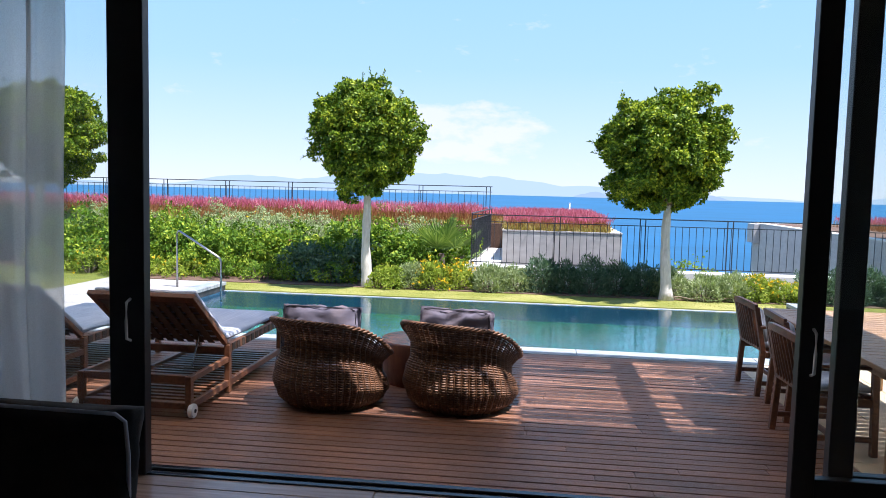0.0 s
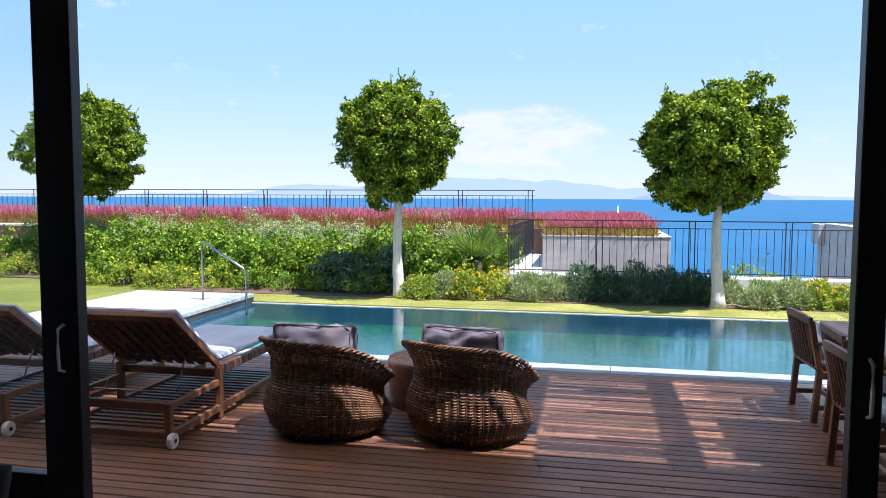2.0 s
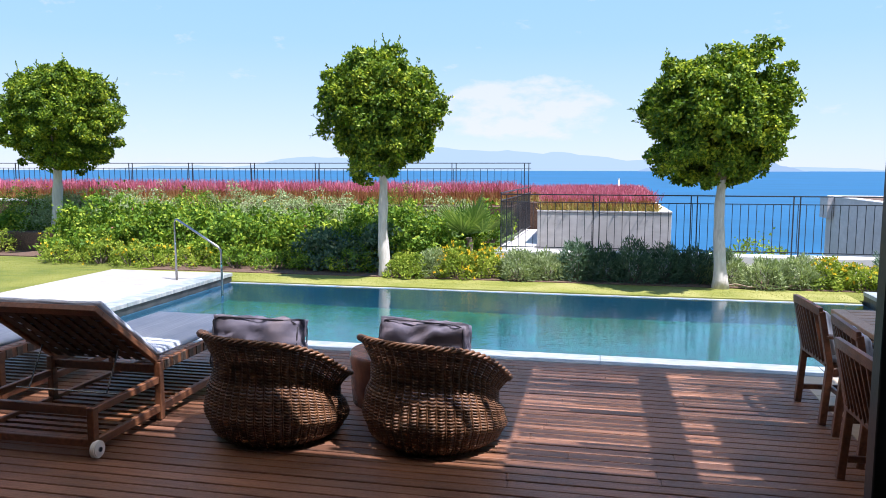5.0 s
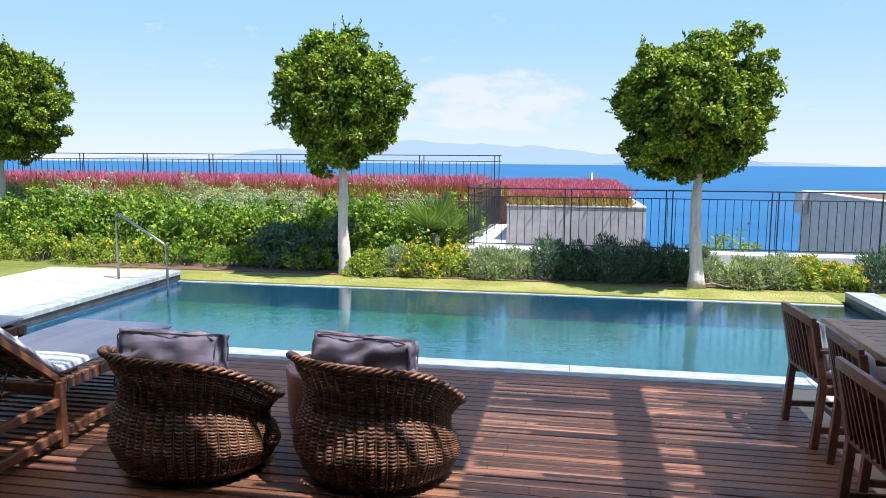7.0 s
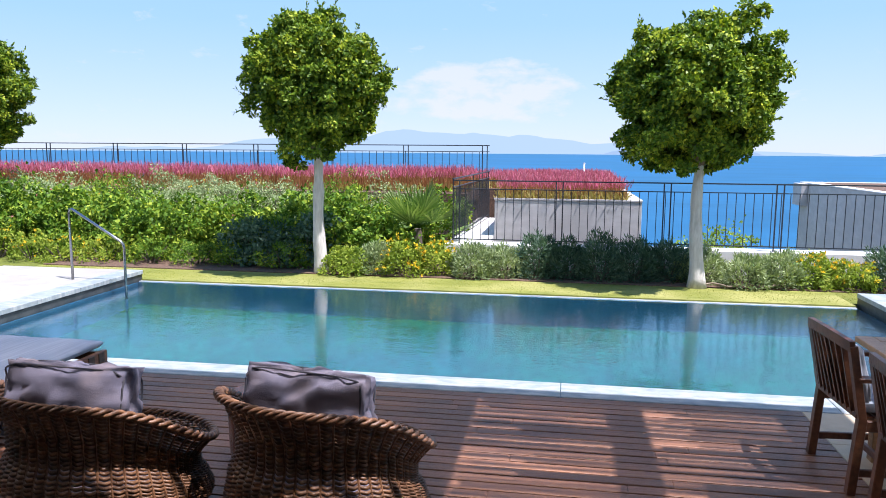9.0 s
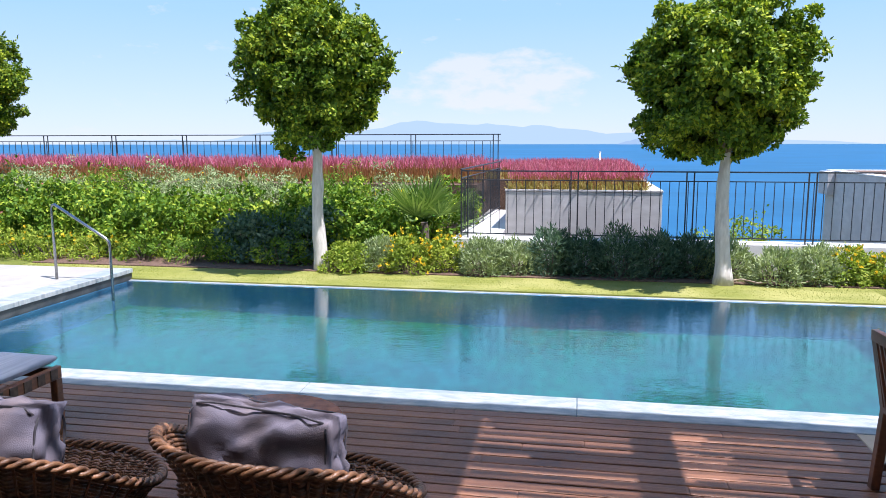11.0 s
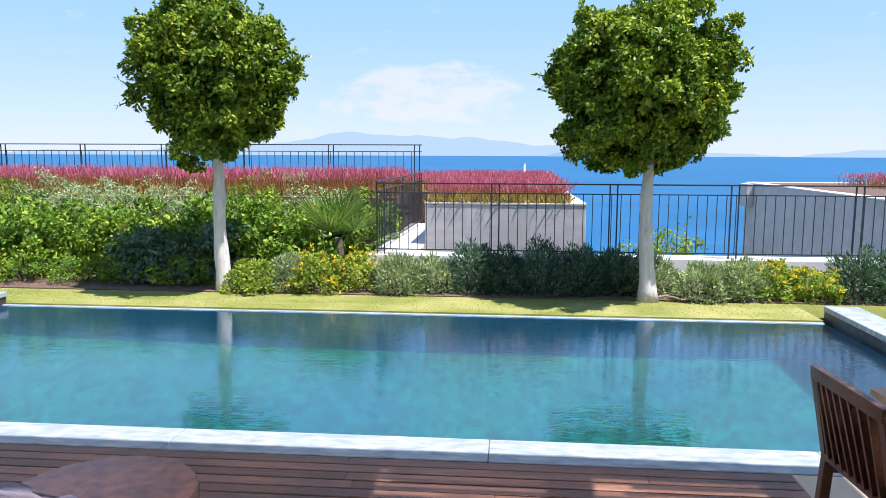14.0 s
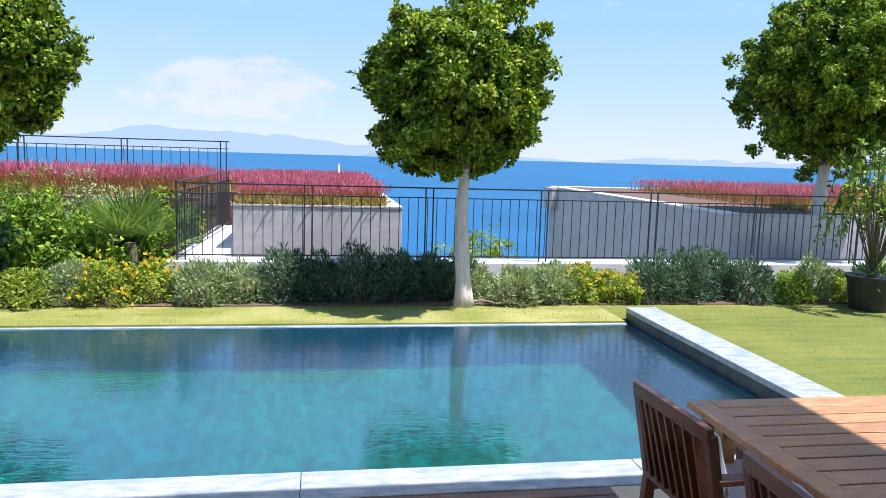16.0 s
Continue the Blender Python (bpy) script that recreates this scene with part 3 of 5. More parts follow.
block("added_canvas", 0.6, 2.5, 4.55, 6.42, 4.1, 4.115, CANVAS, roof, 0)
block("added_canvas", 2.5, 4.45, 4.25, 6.42, 4.1, 4.115, CANVAS, roof, 0)
block("added_canvas", 6.5, 7.0, 3.77, 6.42, 4.1, 4.115, CANVAS, roof, 0)
block("added_canvas", -4.7, 7.0, 3.2, 3.77, 4.1, 4.115, CANVAS, roof, 0)
block("beam", 5.38, 5.56, 3.77, 6.16, 3.97, 4.18, PLASTER, roof)
block("edge_beam", 4.45, 6.5, 6.16, 6.42, 3.97, 4.18, PLASTER, roof)
block("added_canvas", 5.82, 6.5, 4.02, 5.0, 4.1, 4.115, CANVAS, roof, 0)
# unseen slats, added to thin and dapple the sun on the boards
rr = random.Random(11)
for x0, x1, y0, y1, count in ((4.45, 5.38, 3.77, 6.16, 66), (5.56, 6.5, 3.77, 6.16, 66), (2.5, 4.45, 3.77, 4.25, 5), (0.6, 2.5, 3.77, 4.55, 13)):
    for k in range(count):
        y = y0 + (y1 - y0) * (k + rr.uniform(0.1, 0.9)) / count
        a = x0 + (rr.uniform(0, 0.5) * (x1 - x0) if rr.random() < 0.4 else 0)
        block("reed_slat", a, x1, y - rr.uniform(0.008, 0.045), y, 4.06, 4.09, TEAK, roof, 0)

# ---- fences ----
def fence(name, a, b, base, top, label, step=0.125, spacing=1.62, twin=True):
    """Posts, a top rail, a second rail, a bottom rail and upright bars."""
    f = thing(name, label, "fence", "iron garden railings")
    a, b = Vector(a), Vector(b)
    d = (b - a).to_3d()
    length = d.length
    d.normalize()
    at = Matrix.Translation((a.x, a.y, 0)) @ Matrix.Rotation(math.atan2(d.y, d.x), 4, "Z")
    for name_, z, t in (("top_rail", top, 0.019), ("under_rail", top - 0.13, 0.014), ("bottom_rail", base + 0.07, 0.016)):
        bm = bmesh.new()
        box(bm, 0, length, -t * 0.8, t * 0.8, z - t / 2, z + t / 2, 0, at)
        part(name_, bm, IRON, f)
    bm = bmesh.new()
    box(bm, -0.005, 0.005, -0.005, 0.005, base + 0.06, top - 0.13, 0)
    start = part("picket", bm, IRON, f)
    start.matrix_basis = at @ pose(0.06, 0, 0)
    picket = start.data
    for i in range(1, int(length / step)):
        o = linked("picket", picket, IRON, f)
        o.matrix_basis = at @ pose(0.06 + i * step, 0, 0)
    bm = bmesh.new()
    box(bm, -0.009, 0.009, -0.008, 0.008, base, top, 0)
    first = part("post", bm, IRON, f)
    first.matrix_basis = at
    for i in range(int(length / spacing) + 1):
        for k in ((0, 0.1) if twin else (0,)):
            x = i * spacing + k
            if 0.01 < x < length:
                linked("post", first.data, IRON, f).matrix_basis = at @ pose(x, 0, 0)
    return f


NEAR_Y = 13.0
fence("fence", (1.82, NEAR_Y), (14.0, NEAR_Y), 0.36, 1.34, "dark iron railing along the planting bed", spacing=1.58)
fence("fence", (1.82, NEAR_Y), (1.95, 17.3), 0.38, 1.36, "dark iron railing with a double top rail", step=0.105, spacing=2.1, twin=False)
fence("fence", (-22, 17.3), (1.95, 17.3), 0.8, 1.9, "dark iron railing before the sea", step=0.16, spacing=1.7)

# ---- terrace walls beyond the railing ----
setting(block("wall_kerb", 1.7, 14.2, NEAR_Y - 0.12, NEAR_Y + 0.3, -0.4, 0.36, CAP), "pale stone kerb under the iron railing", "kerb")
setting(block("wall_stair", 1.72, 2.36, NEAR_Y + 0.304, 17.4, -3, 0.37, CAP), "sunlit white parapet beside the railing", "parapet")


def planter(name, x0, x1, y0, y1, z0, z1, label):
    p = thing(name, label, "planter")
    p["kind"] = "structure"
    cap = 0.24
    bm = bmesh.new()
    box(bm, x0, x1, y0, y1, z0, z1 - 0.032, 0.006)
    part("wall", bm, CONCRETE, p)
    for a in ((x0 - 0.01, x1 + 0.01, y0 - 0.01, y0 + 0.09), (x0 - 0.01, x1 + 0.01, y1 - cap, y1 + 0.01), (x0 - 0.01, x0 + cap, y0 + 0.09, y1 - cap), (x1 - cap, x1 + 0.01, y0 + 0.09, y1 - cap)):
        front = a[3] < y0 + 0.1
        block("cap", *a, z1 - 0.03, z1, CONCRETE if front else CAP, p, label="" if front else "white rendered coping")
    block("soil", x0 + cap, x1 - cap, y0 + 0.09, y1 - cap, z1 - 0.031, z1 - 0.01, MULCH, p)
    return p


planter("wall_planter", 2.37, 4.78, 14.05, 21.5, -4, 1.01, "grey concrete roof planter with white coping")
planter("wall_planter_east", 9.9, 24, 13.9, 23.2, -4, 1.01, "grey concrete roof planter with white coping")

setting(block("wall_overhang", 9.72, 9.888, 22.5, 23.2, 0.4, 0.98, CONCRETE), "grey concrete slab end jutting over the slope", "slab")

setting(block("wall_terrace_edge", -17, -9.6, 15.604, 15.86, -1.0, 1.03, CAP), "low white parapet at the terrace edge", "parapet")

# ---- plants ----
def crown(rng, n, centre, size, lobes, seed):
    """Spots and outward ways over the surface of a lobed crown; size is across, along, up and down from its middle."""
    way = unit(rng.normal(size=(n, 3)))
    reach = np.ones(n)
    for (a, e, w, h) in lobes:
        c = np.array([math.cos(e) * math.cos(a), math.cos(e) * math.sin(a), math.sin(e)])
        reach += h * np.exp(-((1 - way @ c) / w))
    reach *= 1 + 0.3 * np.array([noise.fractal(Vector(v * 2.6 + seed), 1.0, 2.0, 3) for v in way])
    r = way * reach[:, None]
    return np.array(centre) + r * np.array([size[0], size[1], 1]) * np.where(r[:, 2:3] > 0, [[1, 1, size[2]]], [[1, 1, size[3]]]), way


def tree(x, y, z, trunk, middle, size, lobes, seed, label, k=1.0, shift=0.0):
    """A pale trunk, forking limbs and a crown of leafy tufts; middle is the height of the crown's widest part."""
    rng = np.random.default_rng(seed)
    t = thing("tree", label, "tree", "clipped ficus trees", pose(x, y, z))
    fork = middle - size[3] + 0.18
    lean = rng.uniform(-0.05, 0.05, 2)
    pts, rad = [], []
    for i in range(13):
        u = i / 12
        pts.append((lean[0] * u + 0.02 * math.sin(5 * u + seed), lean[1] * u, u * fork - 0.03 * (1 - u)))
        rad.append(0.9 * trunk * (1.3 - 0.5 * u + 1.6 * max(0, 0.2 - u) + 0.06 * math.sin(17 * u + seed)))
    bm = bmesh.new()
    tube(bm, pts, rad, 14)
    for v in bm.verts:
        v.co += Vector((v.co.x, v.co.y, 0)).normalized() * 0.012 * noise.fractal(v.co * 7 + Vector((seed, 0, 0)), 1.0, 2.0, 3)
    part("trunk", bm, BARK, t, "pale smooth trunk", True)
    centre = np.array([lean[0] + shift, lean[1], middle])
    bm = bmesh.new()
    for i in range(13):
        a = i * 2.4 + seed
        tip = Vector((centre[0] + math.cos(a) * size[0] * 0.75, centre[1] + math.sin(a) * size[1] * 0.75, middle + size[2] * (-0.4 + 0.1 * (i % 9))))
        a0 = Vector(pts[-1]) - Vector((0, 0, 0.1))
        tube(bm, [a0, a0.lerp(tip, 0.45) + Vector((0, 0, 0.1)), tip], [trunk * 0.5, trunk * 0.28, trunk * 0.08], 6)
    part("limb", bm, TWIG, t, smooth=True)
    tips, way = crown(rng, int(330 * k), centre, np.array(size) * 0.9, lobes, seed)
    tips = centre + (tips - centre) * rng.uniform(0.84, 1.05, (len(tips), 1))
    quads = [clumps(rng, tips, unit(way + np.array([0, 0, 0.35])), 0.125, 150, 0.068, 0.04)]
    deep, inward = crown(rng, 220, centre, np.array(size) * 0.6, lobes, seed)
    quads.append(clumps(rng, deep, inward, 0.2, 60, 0.11, 0.075))
    # young shoots standing out of the clipped outline
    for i in rng.choice(len(tips), 130, replace=False):
        if way[i, 2] < -0.35:
            continue
        ln = rng.uniform(0.08, 0.2)
        up = unit((way[i] + np.array([0, 0, 0.45]) + 0.3 * rng.normal(size=3))[None])
        along = np.linspace(0.1, 0.1 + ln, 12)[:, None]
        quads.append(leaves(rng, tips[i] + along * up, np.repeat(up, 12, 0), 0.065, 0.032, spread=0.7))
    linked("crown", quad_mesh("crown", np.concatenate(quads)), TREE_LEAF, t)
    return t


tree(0.0, 12.04, -0.02, 0.085, 2.8, (0.83, 0.83, 0.86, 1.15), [(0.1, 0.2, 0.3, 0.14), (3.2, 0.3, 0.3, 0.12)], 3, "round-headed clipped tree with pale trunk behind the pool", shift=-0.05)
tree(5.3, 11.92, 0.0, 0.085, 2.58, (0.96, 0.95, 0.8, 1.06), [(0.2, 0.92, 0.12, 0.72), (3.05, -0.1, 0.3, 0.2)], 8, "round-headed clipped tree with a lopsided crown behind the pool", 1.2, -0.1)
tree(-8.2, 14.4, -0.02, 0.12, 2.92, (1.2, 1.15, 1.12, 1.27), [(2.6, 0.7, 0.2, 0.14), (0.0, -0.2, 0.25, 0.1)], 15, "larger round-headed clipped tree at the lawn edge", 1.35, 0.12)
tree(11.5, 14.05, -0.02, 0.12, 3.15, (1.4, 1.35, 1.35, 1.45), [(2.9, 0.3, 0.2, 0.08), (0.4, 0.9, 0.2, 0.2)], 21, "larger round-headed clipped tree behind the railing", 1.7)


def shrub(name, x, y, z, size, mat, n, leaf, seed, label, flower=None, spread=0.8, droop=0.0, group="garden shrubs", lumps=0.55, tuft=0.0):
    """A mound of leaves over a few stems, with flower heads if asked."""
    rng = np.random.default_rng(seed)
    s = thing(name, label, "shrub", group, pose(x, y, z))
    way = unit(rng.normal(size=(n, 3)))
    way[:, 2] = np.abs(way[:, 2])
    lump = np.array([noise.fractal(Vector((v[0] * 2.2 + seed, v[1] * 2.2, v[2] * 2.2)), 1.0, 2.0, 4) for v in way])
    r = (1 + lumps * lump) * np.clip(1 - np.abs(rng.normal(size=n)) * 0.16, 0.4, 1.05)
    spots = way * r[:, None] * np.array(size)
    if tuft:
        m = n // 42
        quads = [clumps(rng, spots[:m] * 0.9, unit(way[:m] + np.array([0, 0, 0.5])), tuft, 34, leaf[0], leaf[1]),
                 leaves(rng, spots[m:m + n // 6] * 0.96, way[m:m + n // 6] + np.array([0, 0, 0.6]), leaf[0], leaf[1], droop, spread)]
        linked("foliage", quad_mesh("foliage", np.concatenate(quads)), mat, s)
    else:
        linked("foliage", quad_mesh("foliage", leaves(rng, spots, way + np.array([0, 0, 0.35]), leaf[0], leaf[1], droop, spread)), mat, s)
    bm = bmesh.new()
    for k in range(7):
        a = k * 0.9 + seed
        tube(bm, [(0.05 * math.cos(a), 0.05 * math.sin(a), -0.03), (size[0] * 0.6 * math.cos(a), size[1] * 0.6 * math.sin(a), size[2] * 0.6)], [0.016, 0.005], 5)
    part("stem", bm, TWIG, s)["kind"] = "stuff"
    if flower:
        m = flower[1]
        k = rng.choice(n, m * 4, replace=False)
        k = k[np.argsort(-r[k] - 0.3 * way[k, 2])][:m]
        heads = np.repeat(spots[k] * 1.04, 7, 0)
        linked("flower", quad_mesh("flower", leaves(rng, heads + rng.normal(size=heads.shape) * 0.008, np.repeat(way[k], 7, 0) + np.array([0, 0, 0.6]), flower[2], flower[2] * 0.6, spread=0.9)), flower[0], s)["kind"] = "stuff"
    return s


HEDGE = "broad hedge of mixed shrubs"
rs = random.Random(5)
# broad hedge between the lawn and the upper terrace: low front, tall middle, grey-green crest
for i in range(10):
    x = -9.9 + i * 1.12
    if x < -7.0:
        continue
    shrub("hedge_shrub", x, 13.45 + rs.uniform(-0.15, 0.15), 0.0, (0.95, 0.85, rs.uniform(0.85, 1.05)), HEDGE_LEAF, 8200, (0.082, 0.052), 30 + i, "dense bright green leafy shrub in the hedge",
          (PINK_PETAL, 10, 0.03) if i % 3 == 1 else None, group=HEDGE, lumps=0.8, tuft=0.15)
for i in range(10):
    x = -9.6 + i * 1.12
    shrub("hedge_shrub", x, (15.3 if i < 3 else 14.8) + rs.uniform(-0.2, 0.2), 0.36 if i < 8 else 0.28, (1.0, 0.95, rs.uniform(0.86, 0.96)), SAGE_LEAF if i % 4 else HEDGE_LEAF, 8200, (0.055, 0.022), 60 + i, "grey-green feathery shrub on the hedge crest",
          (YELLOW_PETAL, 12, 0.03) if i % 3 == 0 else (PINK_PETAL, 8, 0.03), group=HEDGE, tuft=0.12)
for i in range(9):
    x = -6.6 + i * 0.72 + rs.uniform(-0.12, 0.12)
    if abs(x) < 0.25:
        continue
    warm = i < 5
    shrub("border_shrub", x, 12.45 + rs.uniform(-0.1, 0.15), -0.01, (0.42, 0.36, rs.uniform(0.36, 0.5)), LIME_LEAF if warm else HEDGE_LEAF, 1300, (0.06, 0.022), 90 + i, "low yellow-green border shrub" if warm else "low dark green border shrub",
          (YELLOW_PETAL, 12, 0.036) if warm else None, group="border shrubs", tuft=0.09)
for i, (x, y, mat, size) in enumerate(((-7.25, 13.35, LIME_LEAF, 0.5), (-9.0, 13.5, LIME_LEAF, 0.46), (-9.9, 13.6, LIME_LEAF, 0.5), (-7.3, 14.25, HEDGE_LEAF, 0.85), (-9.5, 14.7, HEDGE_LEAF, 0.8), (-10.6, 14.5, HEDGE_LEAF, 0.9))):
    low = mat is LIME_LEAF
    shrub("border_shrub" if low else "hedge_shrub", x, y, 0.0, (size, size * 0.85, size), mat, 1500 if low else 5200, (0.06, 0.024) if low else (0.08, 0.05), 210 + i,
          "low yellow-green border shrub" if low else "dense green leafy shrub beside the tree", (YELLOW_PETAL, 12, 0.036) if low else None, group="border shrubs" if low else HEDGE, tuft=0.1 if low else 0.15)
# front border between the two nearer trees and on to the right
kinds = ["lime", "sage", "yellow", "yellow", "sage", "sage", "dark", "dark", "dark", "dark", "dark", "sage", "sage", "sage", "yellow", "yellow", "dark", "dark", "dark", "dark", "lime", "sage", "lime", "dark"]
for i, kind in enumerate(kinds):
    x = 0.32 + i * 0.47 + rs.uniform(-0.06, 0.06)
    y = 12.2 + rs.uniform(-0.12, 0.18) + (0.15 if 16 <= i <= 18 else 0.28 if abs(x - 5.3) < 0.32 else 0)
    hgt = {"lime": 0.36, "sage": 0.45, "yellow": 0.42, "dark": 0.56}[kind] * rs.uniform(0.88, 1.12)
    mat = {"lime": LIME_LEAF, "sage": SAGE_LEAF, "yellow": LIME_LEAF, "dark": DARK_LEAF}[kind]
    label = {"lime": "low lime-green border shrub", "sage": "silvery grey-green lavender bush", "yellow": "yellow-flowering low border shrub", "dark": "dark green lavender bush"}[kind]
    shrub("border_shrub", x, y, -0.01, (0.37, 0.34, hgt), mat, 3200, (0.075, 0.019) if kind in ("sage", "dark") else (0.055, 0.024), 120 + i, label,
          (YELLOW_PETAL, 34, 0.038) if kind == "yellow" else None, 0.55 if kind in ("sage", "dark") else 0.8, group="border shrubs", lumps=0.35, tuft=0.0 if kind in ("sage", "dark") else 0.08)
for i, (x, y, s) in enumerate(((0.7, 13.0, 0.55), (0.35, 13.5, 0.75), (-0.2, 13.6, 0.8), (-0.5, 12.75, 0.6), (-1.3, 12.7, 0.62), (1.3, 14.0, 0.62), (0.75, 14.1, 0.75), (1.45, 14.9, 0.75), (1.0, 15.2, 0.8))):
    shrub("hedge_shrub", x, y, 0.0, (0.5, 0.5, s * 1.25), HEDGE_LEAF if i not in (3, 4) else DARK_LEAF, 2200, (0.085, 0.05), 170 + i, "glossy green broad-leaved shrub", group=HEDGE, tuft=0.15)
shrub("treetop", 8.05, 24.0, -2.0, (1.25, 1.1, 1.62), LIME_LEAF, 3000, (0.11, 0.07), 181, "sunlit treetop below the railing", group="", tuft=0.2)


def fan_palm(x, y, z, seed):
    """A low palm of stiff fans of narrow blades."""
    rng = np.random.default_rng(seed)
    p = thing("fan_palm", "low fan palm with stiff pale green blades", "palm", at=pose(x, y, z))
    for k in range(22):
        a, e = k * 2.4, rng.uniform(0.2, 1.4)
        d = np.array([math.cos(a) * math.cos(e), math.sin(a) * math.cos(e), math.sin(e)])
        tip = d * rng.uniform(0.4, 0.7)
        side = unit(np.cross(d, [0, 0, 1.0])[None])[0]
        quads = []
        for j in range(15):
            f = (j - 7) / 7 * 1.15
            w = d * math.cos(f) + side * math.sin(f)
            c = np.cross(w, np.cross(d, side))
            ln = 0.62 * (1 - 0.25 * abs(f))
            quads.append([tip, tip + w * ln * 0.5 + c * 0.018, tip + w * ln - np.array([0, 0, 0.05]), tip + w * ln * 0.5 - c * 0.018])
        linked("frond", quad_mesh("frond", np.array(quads)), PALM_LEAF, p)
    bm = bmesh.new()
    tube(bm, [(0, 0, -0.05), (0, 0, 0.3)], [0.09, 0.06], 8)
    part("stem", bm, TWIG, p)
    return p


fan_palm(1.2, 13.3, 0.24, 4)


def grass_field(name, mats, x0, x1, y0, y1, z, n, seed, label, k=1.0):
    """A stand of flowering grasses: russet stems below, pink plumes above, straw tufts at the foot."""
    rng = np.random.default_rng(seed)
    roots = np.stack([rng.uniform(x0, x1, n), rng.uniform(y0, y1, n), np.full(n, z)], axis=1)
    f = tagged(new(name), label, "grasses", kind="stuff")
    linked("stems", quad_mesh("stems", blades(rng, roots, 0.34 * k, 0.013, 0.16)), mats[0], f)
    tops = roots + np.stack([rng.normal(size=n) * 0.05, rng.normal(size=n) * 0.05, rng.uniform(0.24, 0.38, n) * k], axis=1)
    linked("plumes", quad_mesh("plumes", blades(rng, tops, 0.15 * k, 0.013, 0.3)), mats[1], f)
    m = n // 4
    foot = np.stack([rng.uniform(x0, x1, m), rng.uniform(y0, y0 + 0.5, m), np.full(m, z)], axis=1)
    linked("tufts", quad_mesh("tufts", blades(rng, foot, 0.17, 0.03, 0.6)), mats[2], f)
    return f


FIELD = (RED_STEM, PINK_GRASS, STRAW)
grass_field("pink_grasses", FIELD, 2.42, 4.54, 14.07, 21.0, 0.98, 11000, 1, "pink flowering grasses with straw tufts in a roof planter", 0.75)
grass_field("pink_grasses", FIELD, -6, 4.6, 17.7, 21.0, 0.98, 12000, 4, "pink flowering grasses beyond the railing", 0.75)
grass_field("pink_grasses", FIELD, -16, 1.7, 15.9, 17.2, 1.0, 15000, 2, "band of pink flowering grasses before the railing")
grass_field("pink_grasses", FIELD, 11.6, 23, 15.0, 22, 0.98, 15000, 3, "pink flowering grasses in the far roof planter", 0.72)
setting(block("ground_terrace_far", -40, 2.36, 17.604, 21.5, -2, 0.979, MULCH), "upper terrace soil beyond the railing", "bed")
setting(block("ground_terrace", -40, 1.7, 15.6, 17.6, -2, 0.98, MULCH), "upper terrace soil", "bed")

# lawn blades along the strips that show
rng = np.random.default_rng(77)
for x0, x1, y0, y1, n in ((POOL_L, 7.4, 11.05, 11.98, 9000), (7.45, 12.5, 6.6, 11.9, 26000), (-9.5, -4.5, 8.0, 13.0, 9000), (-4.4, POOL_L, 11.12, 11.95, 2500)):
    roots = np.stack([rng.uniform(x0, x1, n), rng.uniform(y0, y1, n), np.full(n, -0.023)], axis=1)
    tagged(linked("lawn_grass", quad_mesh("lawn_grass", blades(rng, roots, 0.018, 0.004, 0.7)), LAWN_BLADE), "short mown lawn grass blades", "grass", kind="stuff")

for x, y, top in ((3.99, 20.0, 1.52), (4.5, 20.0, 1.34)):
    vent = thing("vent_pipe", "thin white vent pipe among the pink grasses", "pipe", "vent pipes", pose(x, y, 0.97))
    bm = bmesh.new()
    tube(bm, [(0, 0, 0), (0, 0, top - 0.99)], 0.02, 10)
    part("pipe", bm, WHITE_PLASTIC, vent, smooth=True)
    bm = bmesh.new()
    tube(bm, [(0, 0, top - 1.0), (0, 0, top - 0.97)], 0.026, 10)
    part("cap", bm, WHITE_PLASTIC, vent)

# ---- furniture ----
def cushion(bm, w, d, h, puff=0.5, wrinkle=0.012, seed=0, n=12):
    """A stuffed box cushion about its centre, fuller in the middle, with soft folds."""
    made = bmesh.ops.create_cube(bm, size=2.0)["verts"]
    edges = list({e for v in made for e in v.link_edges})
    bmesh.ops.subdivide_edges(bm, edges=edges, cuts=n, use_grid_fill=True)
    for v in bm.verts:
        x, y, z = v.co
        fx, fy = 1 - abs(x) ** 4, 1 - abs(y) ** 4
        edge = (1 - puff) + puff * (max(fx, 0) * max(fy, 0)) ** 0.4
        fold = wrinkle * noise.fractal(Vector((x * 2.2 + seed, y * 2.2, z * 1.5)), 1.0, 2.0, 4)
        v.co = Vector((x * w / 2 * (1 - 0.05 * z * z), y * d / 2 * (1 - 0.05 * z * z), z * h / 2 * edge)) + v.co.normalized() * fold


